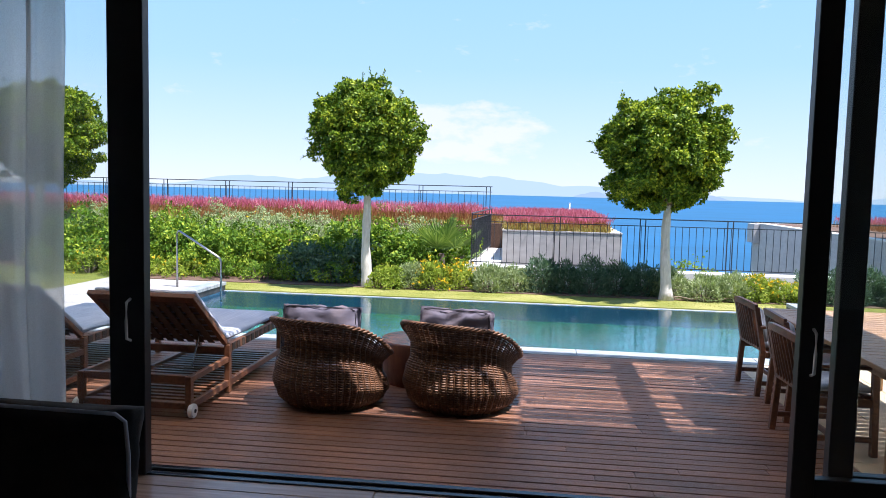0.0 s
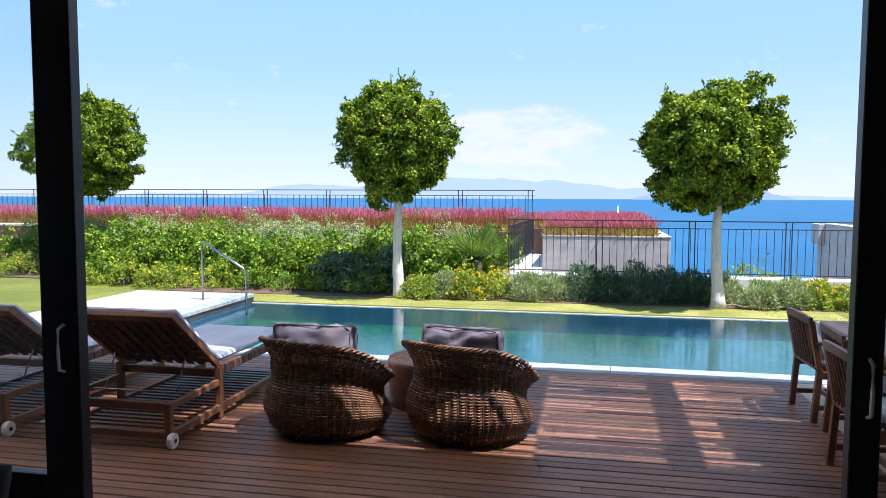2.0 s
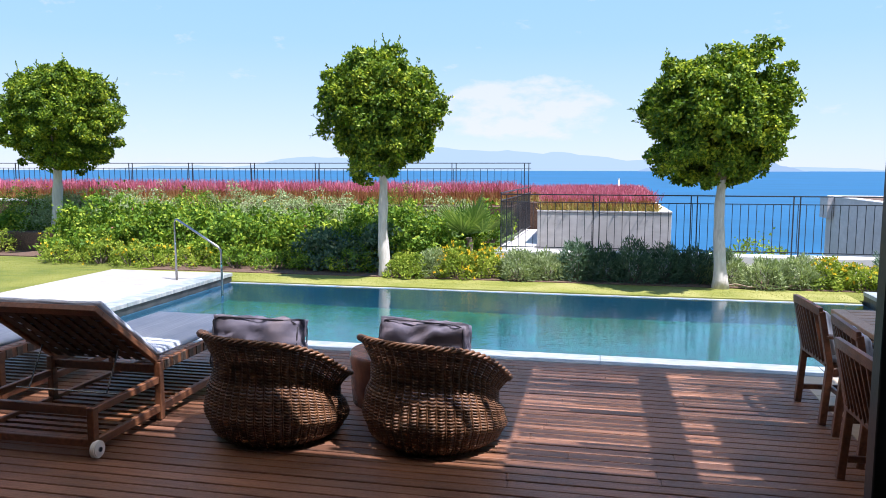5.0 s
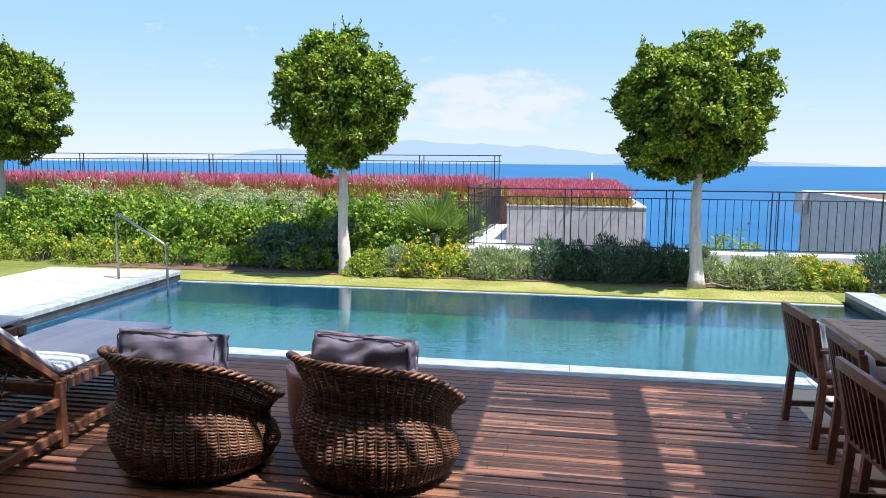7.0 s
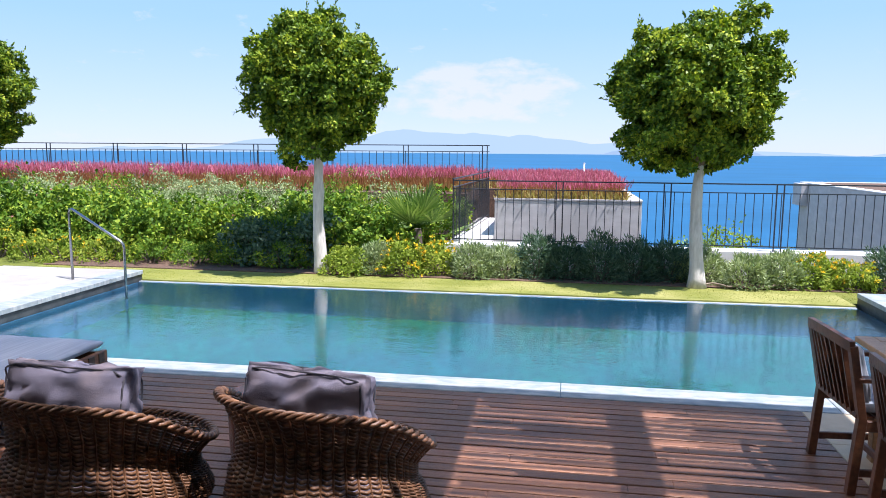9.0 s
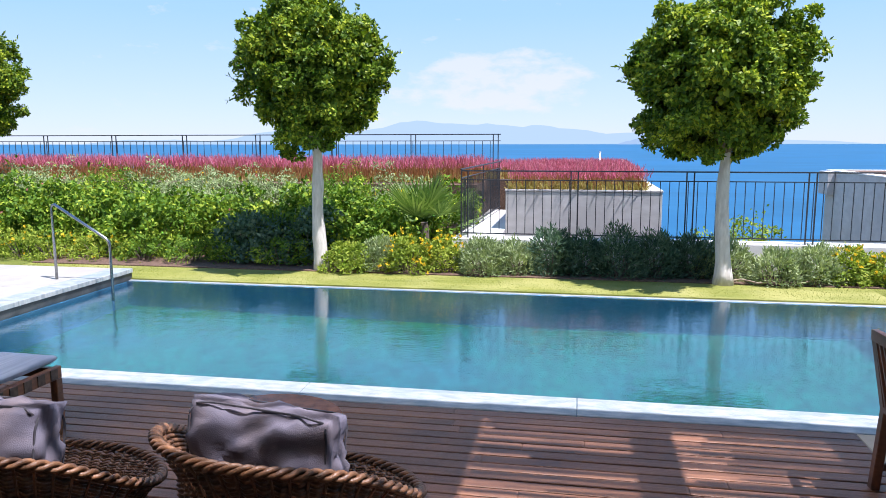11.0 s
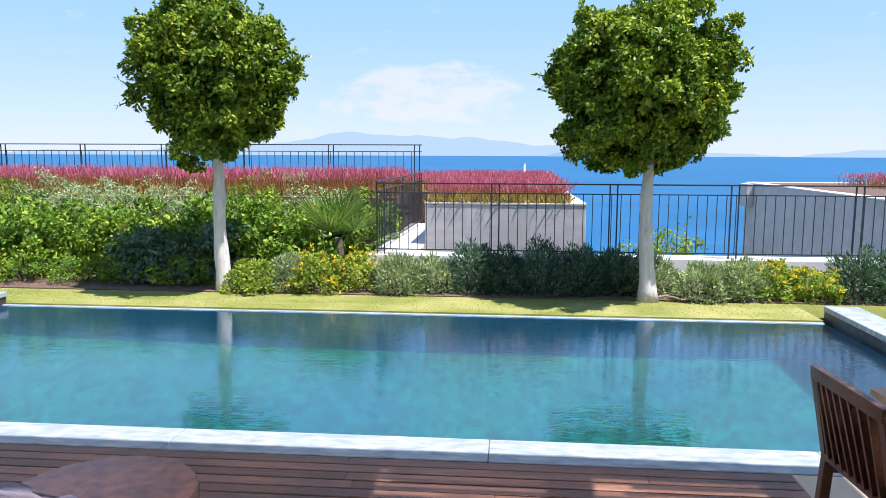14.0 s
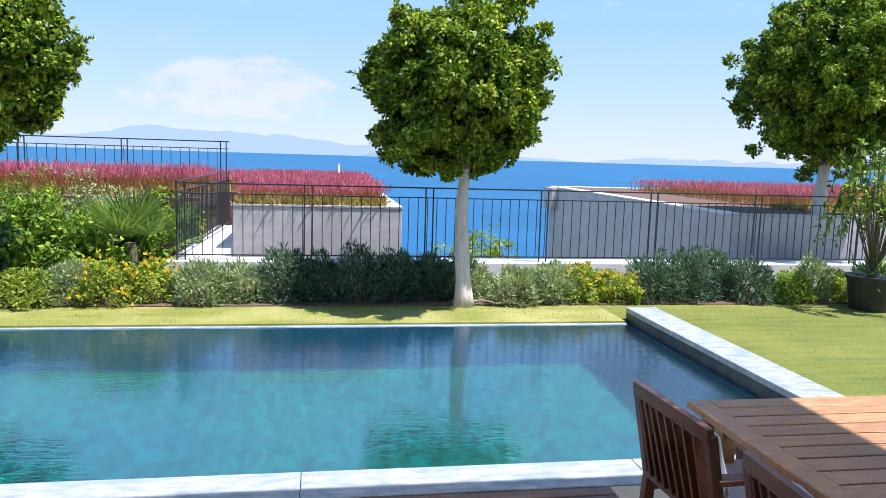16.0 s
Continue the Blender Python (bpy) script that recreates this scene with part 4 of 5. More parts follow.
def wicker_chair(x, y, turn, seed, label):
    """A tub chair of woven cane: uprights, woven rows, braided rim, seat cushion and a leaning pillow. It faces +y before the turn."""
    c = thing("wicker_chair", label, "armchair", "wicker chairs", pose(x, y, 0, rz=turn))

    def rim(a):                                   # high behind (-y), low in front
        return 0.545 - 0.19 * math.tanh(1.5 * math.sin(a)) / math.tanh(1.5)

    def radius(u):
        keys = ((0, 0.36), (0.1, 0.435), (0.28, 0.475), (0.45, 0.455), (0.62, 0.415), (0.78, 0.415), (0.92, 0.455), (1, 0.485))
        for (u0, r0), (u1, r1) in zip(keys, keys[1:]):
            if u <= u1:
                k = (u - u0) / (u1 - u0)
                k = k * k * (3 - 2 * k)
                return r0 + (r1 - r0) * k
        return keys[-1][1]

    stakes, rows = 50, 36
    verts, faces = [], []
    for row in range(rows):
        u = (row + 0.5) / rows
        base = len(verts)
        steps = stakes * 6
        for i in range(steps):
            a = i / steps * math.tau
            wob = -0.0085 * math.cos(a * stakes)
            r = radius(u) + wob
            z = 0.02 + u * (rim(a) - 0.02)
            half = 0.5 * (rim(a) / rows) * 1.02
            ca, sa = math.cos(a), math.sin(a)
            for dr, dz in ((-0.007, 0), (0, half), (0.007, 0), (0, -half)):
                verts.append(((r + dr) * ca, (r + dr) * sa, z + dz))
        for i in range(steps):
            for k in range(4):
                p, q = base + i * 4, base + ((i + 1) % steps) * 4
                faces.append((p + k, p + (k + 1) % 4, q + (k + 1) % 4, q + k))
    me = bpy.data.meshes.new("weave")
    me.from_pydata(verts, [], faces)
    linked("weave", me, WICKER, c, "brown woven cane", True)
    for i in range(stakes):
        bm = bmesh.new()
        a = i / stakes * math.tau
        tube(bm, [(radius(u) * math.cos(a), radius(u) * math.sin(a), 0.01 + u * (rim(a) - 0.02)) for u in (0, 0.1, 0.28, 0.45, 0.62, 0.78, 0.92, 0.99)], 0.006, 5)
        part("upright", bm, WICKER, c)
    bm = bmesh.new()
    for s in range(3):
        pts = []
        for i in range(300):
            a = i / 300 * math.tau
            ph = a * 24 + s * math.tau / 3
            r = 0.492 + 0.015 * math.cos(ph)
            pts.append((r * math.cos(a), r * math.sin(a), rim(a) + 0.004 + 0.013 * math.sin(ph)))
        tube(bm, pts, 0.0105, 5, True)
    part("rim", bm, WICKER, c, "thick braided cane rim", True)
    bm = bmesh.new()
    bmesh.ops.create_cone(bm, cap_ends=True, segments=32, radius1=0.34, radius2=0.4, depth=0.16, matrix=pose(0, 0, 0.09))
    part("seat_base", bm, TWIG, c)
    bm = bmesh.new()
    cushion(bm, 0.54, 0.54, 0.14, 0.35, 0.01, seed)
    bmesh.ops.transform(bm, matrix=pose(0, 0.0, 0.23), verts=bm.verts)
    part("seat_cushion", bm, GREY_CLOTH, c, "grey cloth seat cushion", True)
    return c


def pillow(x, y, z, turn, seed, w=0.57):
    p = thing("pillow", "crumpled grey-violet back pillow with dark piping", "pillow", "grey pillows", pose(x, y, z, rz=turn))
    bm = bmesh.new()
    cushion(bm, w, 0.34, 0.17, 0.28, 0.03, seed, 14)
    bmesh.ops.transform(bm, matrix=pose(0, 0, 0, rx=80), verts=bm.verts)
    body = part("body", bm, GREY_CLOTH, p, smooth=True)
    bm = bmesh.new()
    q = pose(0, 0, 0, rx=80)
    for s in (-1, 1):
        loop = []
        for i in range(80):
            a = i / 80 * math.tau
            e = 0.22
            cx = math.copysign(abs(math.cos(a)) ** e, math.cos(a))
            cy = math.copysign(abs(math.sin(a)) ** e, math.sin(a))
            wob = 0.008 * math.sin(a * 7 + seed)
            loop.append(q @ Vector((cx * w / 2 * 0.965, cy * 0.34 / 2 * 0.97, s * (0.066 + wob))))
        tube(bm, loop, 0.0045, 5, True)
    part("piping", bm, PIPING, p, "dark piping")
    return p


CH_A, CH_B = (1.355, 4.77), (2.435, 4.87)
wicker_chair(*CH_A, -19, 1, "brown wicker tub chair on the deck")
wicker_chair(*CH_B, -19, 9, "brown wicker tub chair on the deck")
pillow(CH_A[0] - 0.04, CH_A[1] - 0.19, 0.655, -4, 2, 0.64)
pillow(CH_B[0] - 0.03, CH_B[1] - 0.19, 0.66, -12, 6, 0.6)


def drum_table(x, y, r, h):
    t = thing("drum_table", "round reddish wooden drum side table on the deck", "side table", at=pose(x, y, 0))
    bm = bmesh.new()
    prof = [(r * 0.94, 0.002), (r * 0.97, h * 0.3), (r * 0.98, h * 0.75), (r, h - 0.02), (r * 0.985, h)]
    rings = [[bm.verts.new((q * math.cos(k * math.tau / 40), q * math.sin(k * math.tau / 40), z)) for k in range(40)] for q, z in prof]
    for a, b in zip(rings, rings[1:]):
        for k in range(40):
            bm.faces.new((a[k], a[(k + 1) % 40], b[(k + 1) % 40], b[k]))
    bm.faces.new(rings[0][::-1])
    part("drum", bm, STUMP, t, smooth=True)
    bm = bmesh.new()
    bmesh.ops.create_cone(bm, cap_ends=True, segments=40, radius1=r * 0.985, radius2=r * 0.97, depth=0.012, matrix=pose(0, 0, h + 0.005))
    part("tabletop", bm, STUMP, t, "polished wooden top")
    return t


drum_table(1.99, 5.62, 0.39, 0.385)


def sun_lounger(x, y, label):
    """Teak lounger: x is its middle, y its head end; the foot points to +y."""
    s = thing("sun_lounger", label, "lounger", "teak sun loungers", pose(x, y, 0))
    W, L, H, HEAD = 0.44, 2.08, 0.4, 0.75
    for sx in (-1, 1):
        bm = bmesh.new()
        box(bm, sx * W - 0.02, sx * W + 0.02, HEAD, L, H - 0.045, H + 0.03, 0.004)
        rail = part("side_rail", bm, TEAK, s)
        for k in range(12):
            bm = bmesh.new()
            box(bm, sx * (W + 0.021) - 0.006, sx * (W + 0.021) + 0.006, HEAD + 0.04 + k * 0.108, HEAD + 0.1 + k * 0.108, H - 0.04, H + 0.025, 0.002)
            part("strap_end", bm, STRAP, rail)
        block("head_rail", sx * W - 0.018, sx * W + 0.018, 0.04, HEAD, 0.27, 0.32, TEAK, s)
        block("low_rail", sx * W - 0.018, sx * W + 0.018, 0.04, L, 0.06, 0.115, TEAK, s)
        for yy, h in ((0.03, 0.32), (HEAD, H + 0.02), (L - 0.03, H - 0.045)):
            block("leg", sx * W - 0.024, sx * W + 0.024, yy - 0.026, yy + 0.026, 0.004 if yy > 0.1 else 0.055, h, TEAK, s)
    for yy, z in ((0.03, 0.295), (HEAD + 0.02, 0.36), (L - 0.02, 0.39)):
        block("cross_rail", -W + 0.024, W - 0.024, yy - 0.018, yy + 0.018, z - 0.03, z + 0.03, TEAK, s)
    block("cross_rail", -W + 0.02, W - 0.02, 0.02, 0.055, 0.06, 0.11, TEAK, s)
    slat = None
    for k in range(22):
        if slat is None:
            slat = block("slat", -W + 0.02, W - 0.02, -0.02, 0.02, 0.075, 0.09, TEAK, s, 0)
            slat.matrix_basis = pose(0, 0.12, 0)
        else:
            linked("slat", slat.data, TEAK, s).matrix_basis = pose(0, 0.12 + k * 0.087, 0)
    # raised back: frame, woven straps
    m = Matrix.Translation((0, HEAD, H + 0.03)) @ Matrix.Rotation(radians(-38), 4, "X")
    back = part("backrest", (lambda b: (box(b, -W, W, -0.81, -0.73, -0.02, 0.02, 0.004, m), box(b, -W, -W + 0.045, -0.73, 0, -0.02, 0.02, 0.004, m),
                                       box(b, W - 0.045, W, -0.73, 0, -0.02, 0.02, 0.004, m), b)[-1])(bmesh.new()), TEAK, s)
    for k in range(7):
        bm = bmesh.new()
        yy = -0.68 + k * 0.1
        box(bm, -W + 0.04, W - 0.04, yy - 0.03, yy + 0.03, -0.006 + 0.002 * (k % 2), 0.0, 0, m)
        part("strap", bm, STRAP, back)
    for k in range(8):
        bm = bmesh.new()
        xx = -W + 0.1 + k * 0.092
        box(bm, xx - 0.03, xx + 0.03, -0.74, -0.02, -0.012, -0.0075, 0, m)
        part("strap", bm, STRAP, back)
    for sx in (-1, 1):
        bm = bmesh.new()
        tube(bm, [(sx * 0.3, 0.36, 0.3), (sx * 0.3, HEAD - 0.24, H + 0.17)], 0.006, 6)
        part("prop", bm, STEEL, s, "thin metal prop")
    bm = bmesh.new()
    tube(bm, [(-0.4, 0.36, 0.3), (0.4, 0.36, 0.3)], 0.006, 6)
    part("prop", bm, STEEL, s, "thin metal crossbar")
    for sx in (-1, 1):
        bm = bmesh.new()
        bmesh.ops.create_cone(bm, cap_ends=True, segments=24, radius1=0.055, radius2=0.055, depth=0.04, matrix=pose(sx * (W + 0.03), 0.02, 0.056, ry=90))
        bmesh.ops.bevel(bm, geom=[e for e in bm.edges if e.calc_length() < 0.03], offset=0.006, segments=2, affect="EDGES")
        wheel = part("wheel", bm, WHITE_PLASTIC, s, "white plastic wheel")
        bm = bmesh.new()
        bmesh.ops.create_cone(bm, cap_ends=True, segments=12, radius1=0.016, radius2=0.016, depth=0.052, matrix=pose(sx * (W + 0.03), 0.02, 0.056, ry=90))
        part("hub", bm, STEEL, wheel)
    return s


def lounger_mattress(x, y):
    W, L, H, HEAD = 0.44, 2.08, 0.4, 0.75
    c = thing("mattress", "pale blue-white striped lounger mattress", "cushion", "lounger mattresses", pose(x, y, 0))
    bm = bmesh.new()
    cushion(bm, 2 * W - 0.04, L - HEAD - 0.02, 0.075, 0.3, 0.008, x, 12)
    bmesh.ops.transform(bm, matrix=pose(0, (HEAD + L) / 2 + 0.03, H + 0.07), verts=bm.verts)
    part("seat_pad", bm, PALE_CLOTH, c, smooth=True)
    m = Matrix.Translation((0, HEAD, H + 0.03)) @ Matrix.Rotation(radians(-38), 4, "X")
    bm = bmesh.new()
    cushion(bm, 2 * W - 0.04, 0.74, 0.07, 0.3, 0.008, x + 4, 12)
    bmesh.ops.transform(bm, matrix=m @ pose(0, -0.39, 0.058), verts=bm.verts)
    part("back_pad", bm, PALE_CLOTH, c, smooth=True)
    return c


for lx, ly in ((-0.02, 4.07), (-1.35, 4.07)):
    sun_lounger(lx, ly, "oiled teak sun lounger with raised back and white wheels")
    lounger_mattress(lx, ly)


def dining_chair(m):
    """Teak armchair facing +x, its back along y."""
    c = thing("dining_chair", "weathered teak dining armchair with slatted back at the table", "chair", "teak dining chairs", m)
    HW = 0.27
    for sy in (-1, 1):
        bm = bmesh.new()
        bar(bm, (0.0, sy * HW, 0.0), (0.03, sy * HW, 0.42), 0.045, 0.045)
        bar(bm, (0.03, sy * HW, 0.41), (-0.045, sy * HW, 0.81), 0.045, 0.04)
        part("back_leg", bm, CHAIR_TEAK, c)
        bm = bmesh.new()
        bar(bm, (0.5, sy * HW, 0.0), (0.48, sy * HW, 0.62), 0.045, 0.045)
        part("front_leg", bm, CHAIR_TEAK, c)
        block("armrest", -0.01, 0.53, sy * HW - 0.03, sy * HW + 0.03, 0.62, 0.645, CHAIR_TEAK, c)
        block("side_stretcher", 0.02, 0.49, sy * HW - 0.012, sy * HW + 0.012, 0.1, 0.14, CHAIR_TEAK, c)
        block("side_rail", 0.04, 0.48, sy * HW - 0.014, sy * HW + 0.014, 0.35, 0.41, CHAIR_TEAK, c)
    block("stretcher", 0.22, 0.245, -HW, HW, 0.1, 0.14, CHAIR_TEAK, c)
    block("front_rail", 0.46, 0.49, -HW + 0.02, HW - 0.02, 0.35, 0.41, CHAIR_TEAK, c)
    bm = bmesh.new()
    bar(bm, (0.025, -HW, 0.43), (0.025, HW, 0.43), 0.05, 0.025)
    part("back_rail", bm, CHAIR_TEAK, c)
    bm = bmesh.new()
    rings = []
    for k in range(13):
        a = -1 + k / 6
        x, y, z = -0.05 - 0.03 * (1 - a * a), a * HW * 1.06, 0.83 - 0.02 * a * a
        rings.append([bm.verts.new((x + dx, y, z + dz)) for dx, dz in ((-0.014, -0.03), (0.014, -0.026), (0.01, 0.028), (-0.017, 0.026))])
    for p, q in zip(rings, rings[1:]):
        for i in range(4):
            bm.faces.new((p[i], p[(i + 1) % 4], q[(i + 1) % 4], q[i]))
    bm.faces.new(rings[0][::-1])
    bm.faces.new(rings[-1])
    part("top_rail", bm, CHAIR_TEAK, c)
    for k in range(8):
        yy = -HW + 0.062 + k * 0.0594
        bm = bmesh.new()
        q = yy / HW
        bar(bm, (0.025, yy, 0.43), (-0.043 - 0.03 * (1 - q * q), yy, 0.81), 0.016, 0.05, 0.002)
        part("back_slat", bm, CHAIR_TEAK, c)
    for k in range(7):
        block("seat_slat", 0.05 + k * 0.062, 0.1 + k * 0.062, -HW + 0.01, HW - 0.01, 0.41, 0.428, CHAIR_TEAK, c, 0.002)
    return c


def chair_pad(m):
    c = thing("chair_cushion", "off-white seat and back cushion on a dining chair", "cushion", "dining chair cushions", m)
    bm = bmesh.new()
    cushion(bm, 0.44, 0.48, 0.06, 0.3, 0.006, 3, 8)
    bmesh.ops.transform(bm, matrix=pose(0.27, 0, 0.462), verts=bm.verts)
    part("seat_pad", bm, PALE_CLOTH, c, smooth=True)
    bm = bmesh.new()
    cushion(bm, 0.05, 0.44, 0.32, 0.1, 0.008, 5, 8)
    bmesh.ops.transform(bm, matrix=pose(0.045, 0, 0.63, ry=-12), verts=bm.verts)
    part("back_pad", bm, PALE_CLOTH, c, smooth=True)
    return c


spots = [pose(5.04, 5.95, 0, rz=3), pose(5.065, 5.18, 0, rz=-2), pose(4.9, 4.45, 0, rz=2)]
first_chair, first_pad = dining_chair(spots[0]), chair_pad(spots[0])
for m in spots[1:]:
    copy_thing(first_chair, m)
    copy_thing(first_pad, m)

table = thing("dining_table", "long slatted teak dining table, half in the sun", "table", at=pose(5.25, 3.7, 0))
TW, TL, TH = 1.15, 2.6, 0.72
block("side_board", 0, 0.1, 0, TL, TH - 0.035, TH, TABLE_WOOD, table)
block("side_board", TW - 0.1, TW, 0, TL, TH - 0.035, TH, TABLE_WOOD, table)
block("end_board", 0.102, TW - 0.102, TL - 0.1, TL, TH - 0.035, TH, TABLE_WOOD, table)
block("end_board", 0.102, TW - 0.102, 0, 0.1, TH - 0.035, TH, TABLE_WOOD, table)
n_slats = 22
pitch = (TL - 0.2) / n_slats
for k in range(n_slats):
    block("table_slat", 0.1, TW - 0.1, 0.1 + k * pitch + 0.006, 0.1 + (k + 1) * pitch - 0.006, TH - 0.03, TH - 0.002, TABLE_WOOD, table, 0.002)
for xx in (0.08, TW - 0.15):
    for yy in (0.1, TL - 0.17):
        block("leg", xx, xx + 0.07, yy, yy + 0.07, 0, TH - 0.035, TABLE_WOOD, table)
    block("apron", xx + 0.02, xx + 0.045, 0.17, TL - 0.17, TH - 0.12, TH - 0.036, TABLE_WOOD, table)

# ---- pool handrail ----
rail = thing("pool_handrail", "bent stainless steel pool handrail", "handrail")
bm = bmesh.new()
tube(bm, [(-2.78, 10.25, 0.08), (-2.78, 10.25, 0.97), (-2.77, 10.25, 1.01), (-2.74, 10.25, 1.02), (-2.08, 10.25, 0.62), (-2.04, 10.25, 0.58), (-2.03, 10.25, 0.53), (-2.03, 10.25, -0.5)], 0.017, 10)
part("bent_tube", bm, STEEL, rail, smooth=True)

# ---- right lawn: potted plant ----
pot = thing("potted_plant", "drooping leafy shrub in a black nursery pot on the lawn", "potted plant", at=pose(10.55, 11.6, -0.02))
bm = bmesh.new()
bmesh.ops.create_cone(bm, cap_ends=True, segments=28, radius1=0.24, radius2=0.3, depth=0.42, matrix=pose(0, 0, 0.21))
bmesh.ops.create_cone(bm, cap_ends=True, segments=28, radius1=0.32, radius2=0.32, depth=0.035, matrix=pose(0, 0, 0.42))
part("pot", bm, BLACK_POT, pot)
rng = np.random.default_rng(12)
bm = bmesh.new()
quads = []
for k in range(26):
    a = k * 2.4
    r = rng.uniform(0.15, 0.6)
    top = Vector((r * math.cos(a), r * math.sin(a), rng.uniform(1.5, 2.2)))
    end = Vector((r * 1.5 * math.cos(a), r * 1.5 * math.sin(a), rng.uniform(0.7, 1.3)))
    path = [Vector((0, 0, 0.4)).lerp(top, i / 6) for i in range(7)] + [top.lerp(end, i / 6) for i in range(1, 7)]
    tube(bm, path, [0.012 - 0.0008 * i for i in range(13)], 4)
    pts = np.array([path[4 + i // 8].lerp(path[min(5 + i // 8, 12)], (i % 8) / 8) for i in range(64)])
    quads.append(leaves(rng, pts, unit(rng.normal(size=(64, 3))), 0.1, 0.035, 0.8, 0.5))
part("stem", bm, TWIG, pot)
linked("foliage", quad_mesh("foliage", np.concatenate(quads)), HEDGE_LEAF, pot)
quads = [leaves(rng, np.repeat([[0, 0, 0.42]], 40, 0) + 0.08 * rng.normal(size=(40, 3)) * np.array([1, 1, 0]), unit(rng.normal(size=(40, 3)) + [0, 0, 1.2]), 0.5, 0.03, 0, 0.3)]
linked("under_blades", quad_mesh("under_blades", np.concatenate(quads)), PALM_LEAF, pot)

# ---- hose in the bed ----
hose = thing("hose", "thin brown irrigation hose on the mulch", "hose")
bm = bmesh.new()
tube(bm, [(5.35 + i * 0.09, 11.85 + 0.06 * math.sin(i * 1.1) + 0.01 * i, 0.02 + 0.03 * math.sin(i * 0.7) ** 2) for i in range(14)], 0.012, 6)
part("pipe", bm, HOSE, hose, smooth=True)

# ---- room: sofa back, curtain, round table ----
sofa = thing("sofa", "dark cloth sofa back with pale piping in the room", "sofa")
block("body", -0.6, 1.3, 0.7, 1.5, FLOOR_Z, 0.54, DARK_SOFA, sofa, 0.03)
bm = bmesh.new()
cushion(bm, 1.95, 0.5, 0.17, 0.25, 0.012, 4, 10)
bmesh.ops.transform(bm, matrix=pose(0.555, 1.38, 0.685, rx=80), verts=bm.verts)
part("back_cushion", bm, DARK_SOFA, sofa, smooth=True)
bm = bmesh.new()
tube(bm, [(-0.4, 1.33, 0.935), (0.56, 1.33, 0.942), (1.48, 1.33, 0.932), (1.52, 1.33, 0.905), (1.525, 1.34, 0.78), (1.515, 1.36, 0.54)], 0.008, 6)
part("piping", bm, PALE_CLOTH, sofa, "pale piping", True)
stand = thing("side_table", "pale round side table in the room", "side table", at=pose(4.42, 1.15, FLOOR_Z))
bm = bmesh.new()
bmesh.ops.create_cone(bm, cap_ends=True, segments=40, radius1=0.36, radius2=0.37, depth=0.03, matrix=pose(0, 0, 0.575))
part("tabletop", bm, TERRACE, stand)
bm = bmesh.new()
tube(bm, [(0, 0, 0), (0, 0, 0.03), (0, 0, 0.56)], [0.2, 0.03, 0.03], 16)
part("pedestal", bm, IRON, stand)

curtain = thing("curtain", "sheer white floor-length curtain beside the doors", "curtain")
bm = bmesh.new()
cols = []
for i in range(90):
    u = i / 89
    x = -0.9 + u * 1.5
    y = 2.32 + 0.05 * math.sin(u * 46) + 0.015 * math.sin(u * 117)
    cols.append([bm.verts.new((x + 0.02 * math.sin(z * 2 + u * 9), y + 0.012 * math.sin(3 * z + u * 30), z)) for z in (FLOOR_Z + 0.01, 0.4, 0.8, 1.3, 1.9, 2.5, 2.95)])
for a, b in zip(cols, cols[1:]):
    for k in range(6):
        bm.faces.new((a[k], b[k], b[k + 1], a[k + 1]))
cloth = part("cloth", bm, SHEER, curtain, smooth=True)
cloth.modifiers.new("thickness", "SOLIDIFY").thickness = 0.002
block("curtain_rail", -1.9, 7.6, 2.3, 2.34, 2.95, 2.98, WHITE_PLASTIC, curtain)

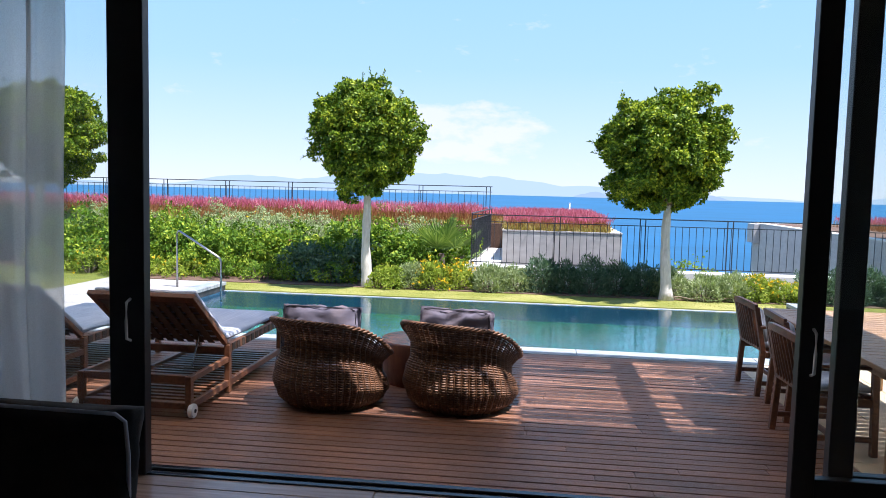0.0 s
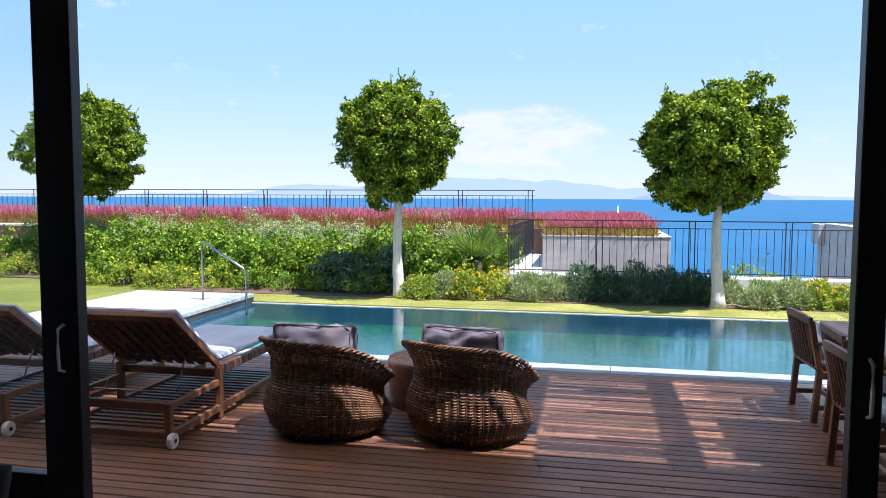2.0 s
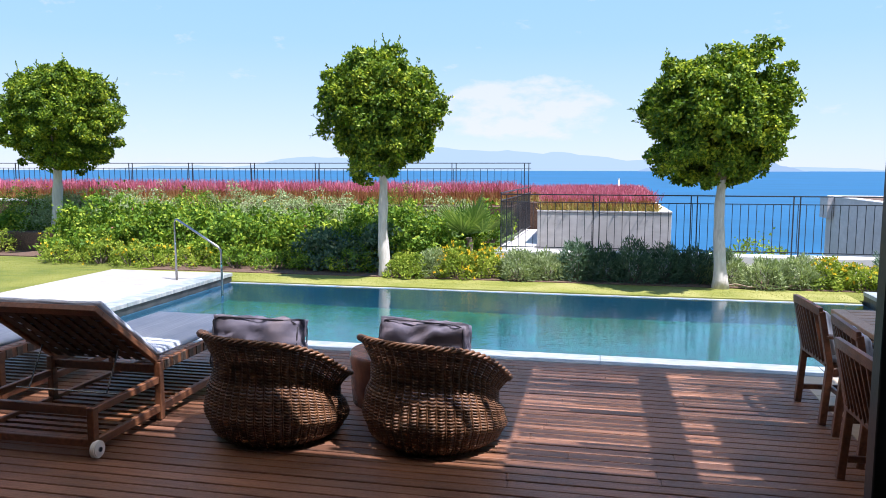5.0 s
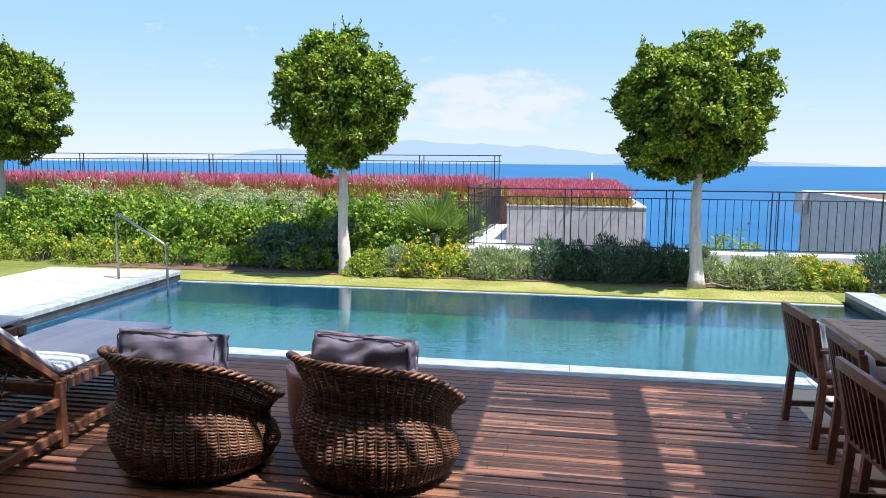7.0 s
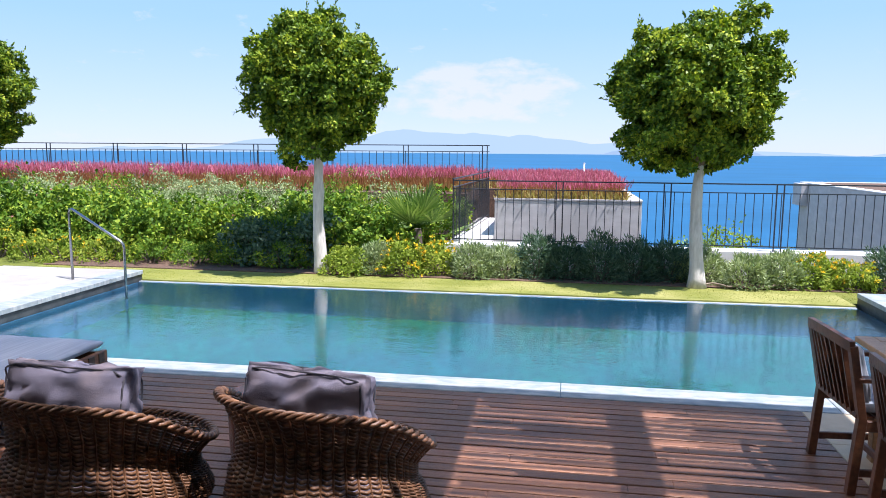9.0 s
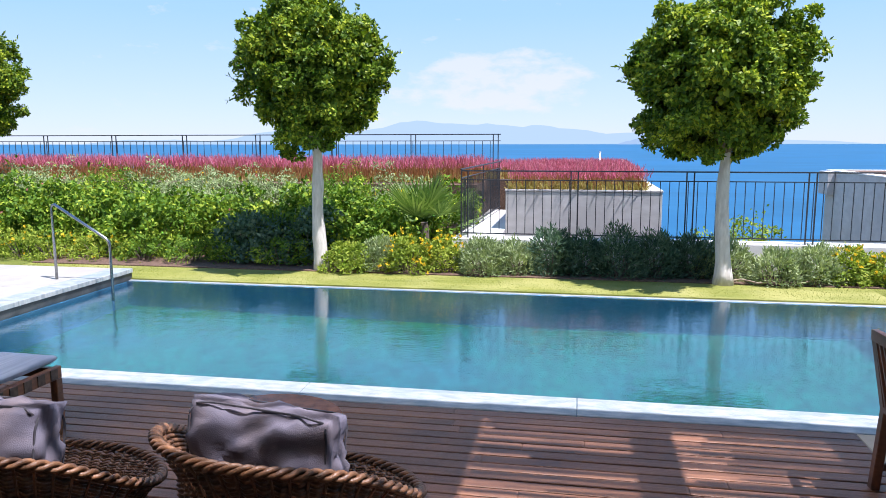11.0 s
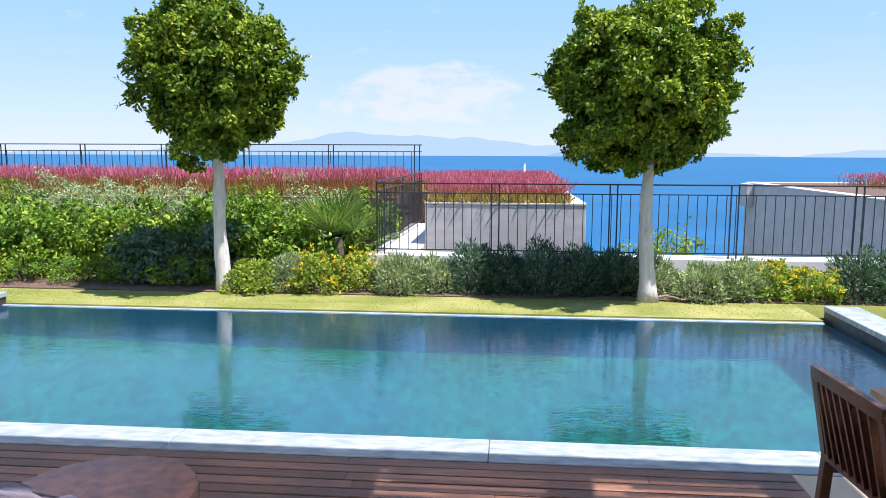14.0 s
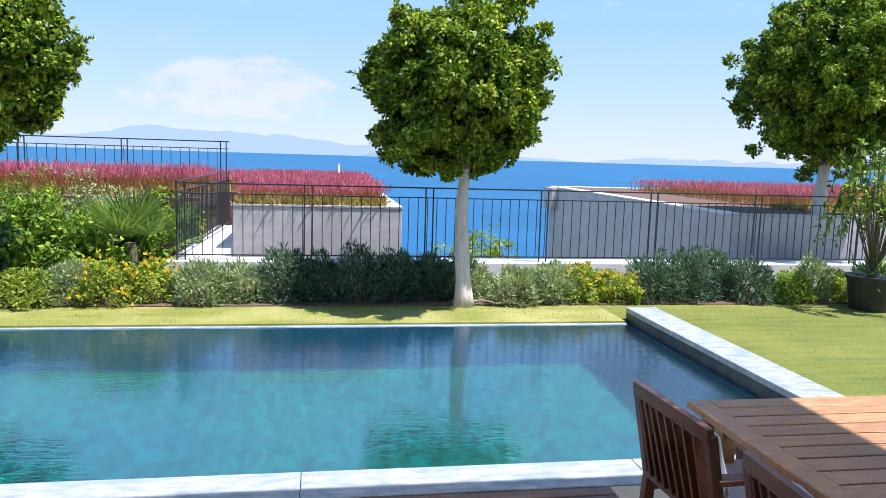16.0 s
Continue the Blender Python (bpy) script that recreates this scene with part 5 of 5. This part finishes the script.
# ---- pieces: deck boards, stones, room boards ----
rp = random.Random(3)
bm = bmesh.new()
box(bm, 0, 1, 0, 0.0865, -0.036, 0, 0.003)
board = bpy.data.meshes.new("deck_board")
bm.to_mesh(board)
bm.free()
n_boards = 42
step = (6.985 - 2.8) / n_boards
for r in range(n_boards):
    x = -6.0
    while x < 5.19:
        ln = min(rp.uniform(3.6, 5.8), 5.2 - x)
        if 5.2 - x - ln < 0.6:
            ln = 5.2 - x
        linked("deck_board", board, DECK, deck).matrix_basis = Matrix.Translation((x + 0.002, 2.8 + r * step + 0.004, rp.uniform(-0.0015, 0.001))) @ Matrix.Diagonal((ln - 0.0015, 1, 1, 1))
        x += ln


def stones(parent, name, x0, x1, y0, y1, z0, z1, nx, ny, mat):
    w, d = (x1 - x0) / nx, (y1 - y0) / ny
    bm = bmesh.new()
    box(bm, 0.002, w - 0.002, 0.002, d - 0.002, z0, z1, 0.004)
    me = None
    for i in range(nx):
        for j in range(ny):
            if me is None:
                ob = part(name, bm, mat, parent)
                me = ob.data
            else:
                ob = linked(name, me, mat, parent)
            ob.matrix_basis = pose(x0 + i * w, y0 + j * d, rp.uniform(-0.001, 0.001))


coping = thing("coping", "pale veined marble coping along the pool", "coping")
coping["kind"] = "structure"
stones(coping, "coping_stone", POOL_L - 0.02, 7.42, 6.985, 7.32, -0.06, 0.004, 5, 1, COPING)
stones(coping, "side_coping_stone", 7.06, 7.42, 7.325, 11.16, 0.06, 0.115, 1, 5, COPING)
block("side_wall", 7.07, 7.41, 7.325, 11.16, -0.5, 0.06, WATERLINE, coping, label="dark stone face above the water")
stones(terrace, "terrace_slab", -4.5, POOL_L - 0.3, 6.98, 11.1, 0.045, 0.095, 3, 6, TERRACE)
stones(terrace, "edge_stone", POOL_L - 0.3, POOL_L, 6.985, 11.1, 0.045, 0.1, 1, 6, COPING)
stones(paving, "paving_slab", 5.2, 7.42, 2.9, 6.98, -0.03, 0.0, 4, 7, PAVING)
stones(setting(thing("room_floor", "polished wooden floor boards", "floor"), "polished wooden floor boards", "floor"), "floor_board", -0.2, 4.6, -1.2, 2.642, FLOOR_Z - 0.011, FLOOR_Z, 2, 24, ROOM_FLOOR)
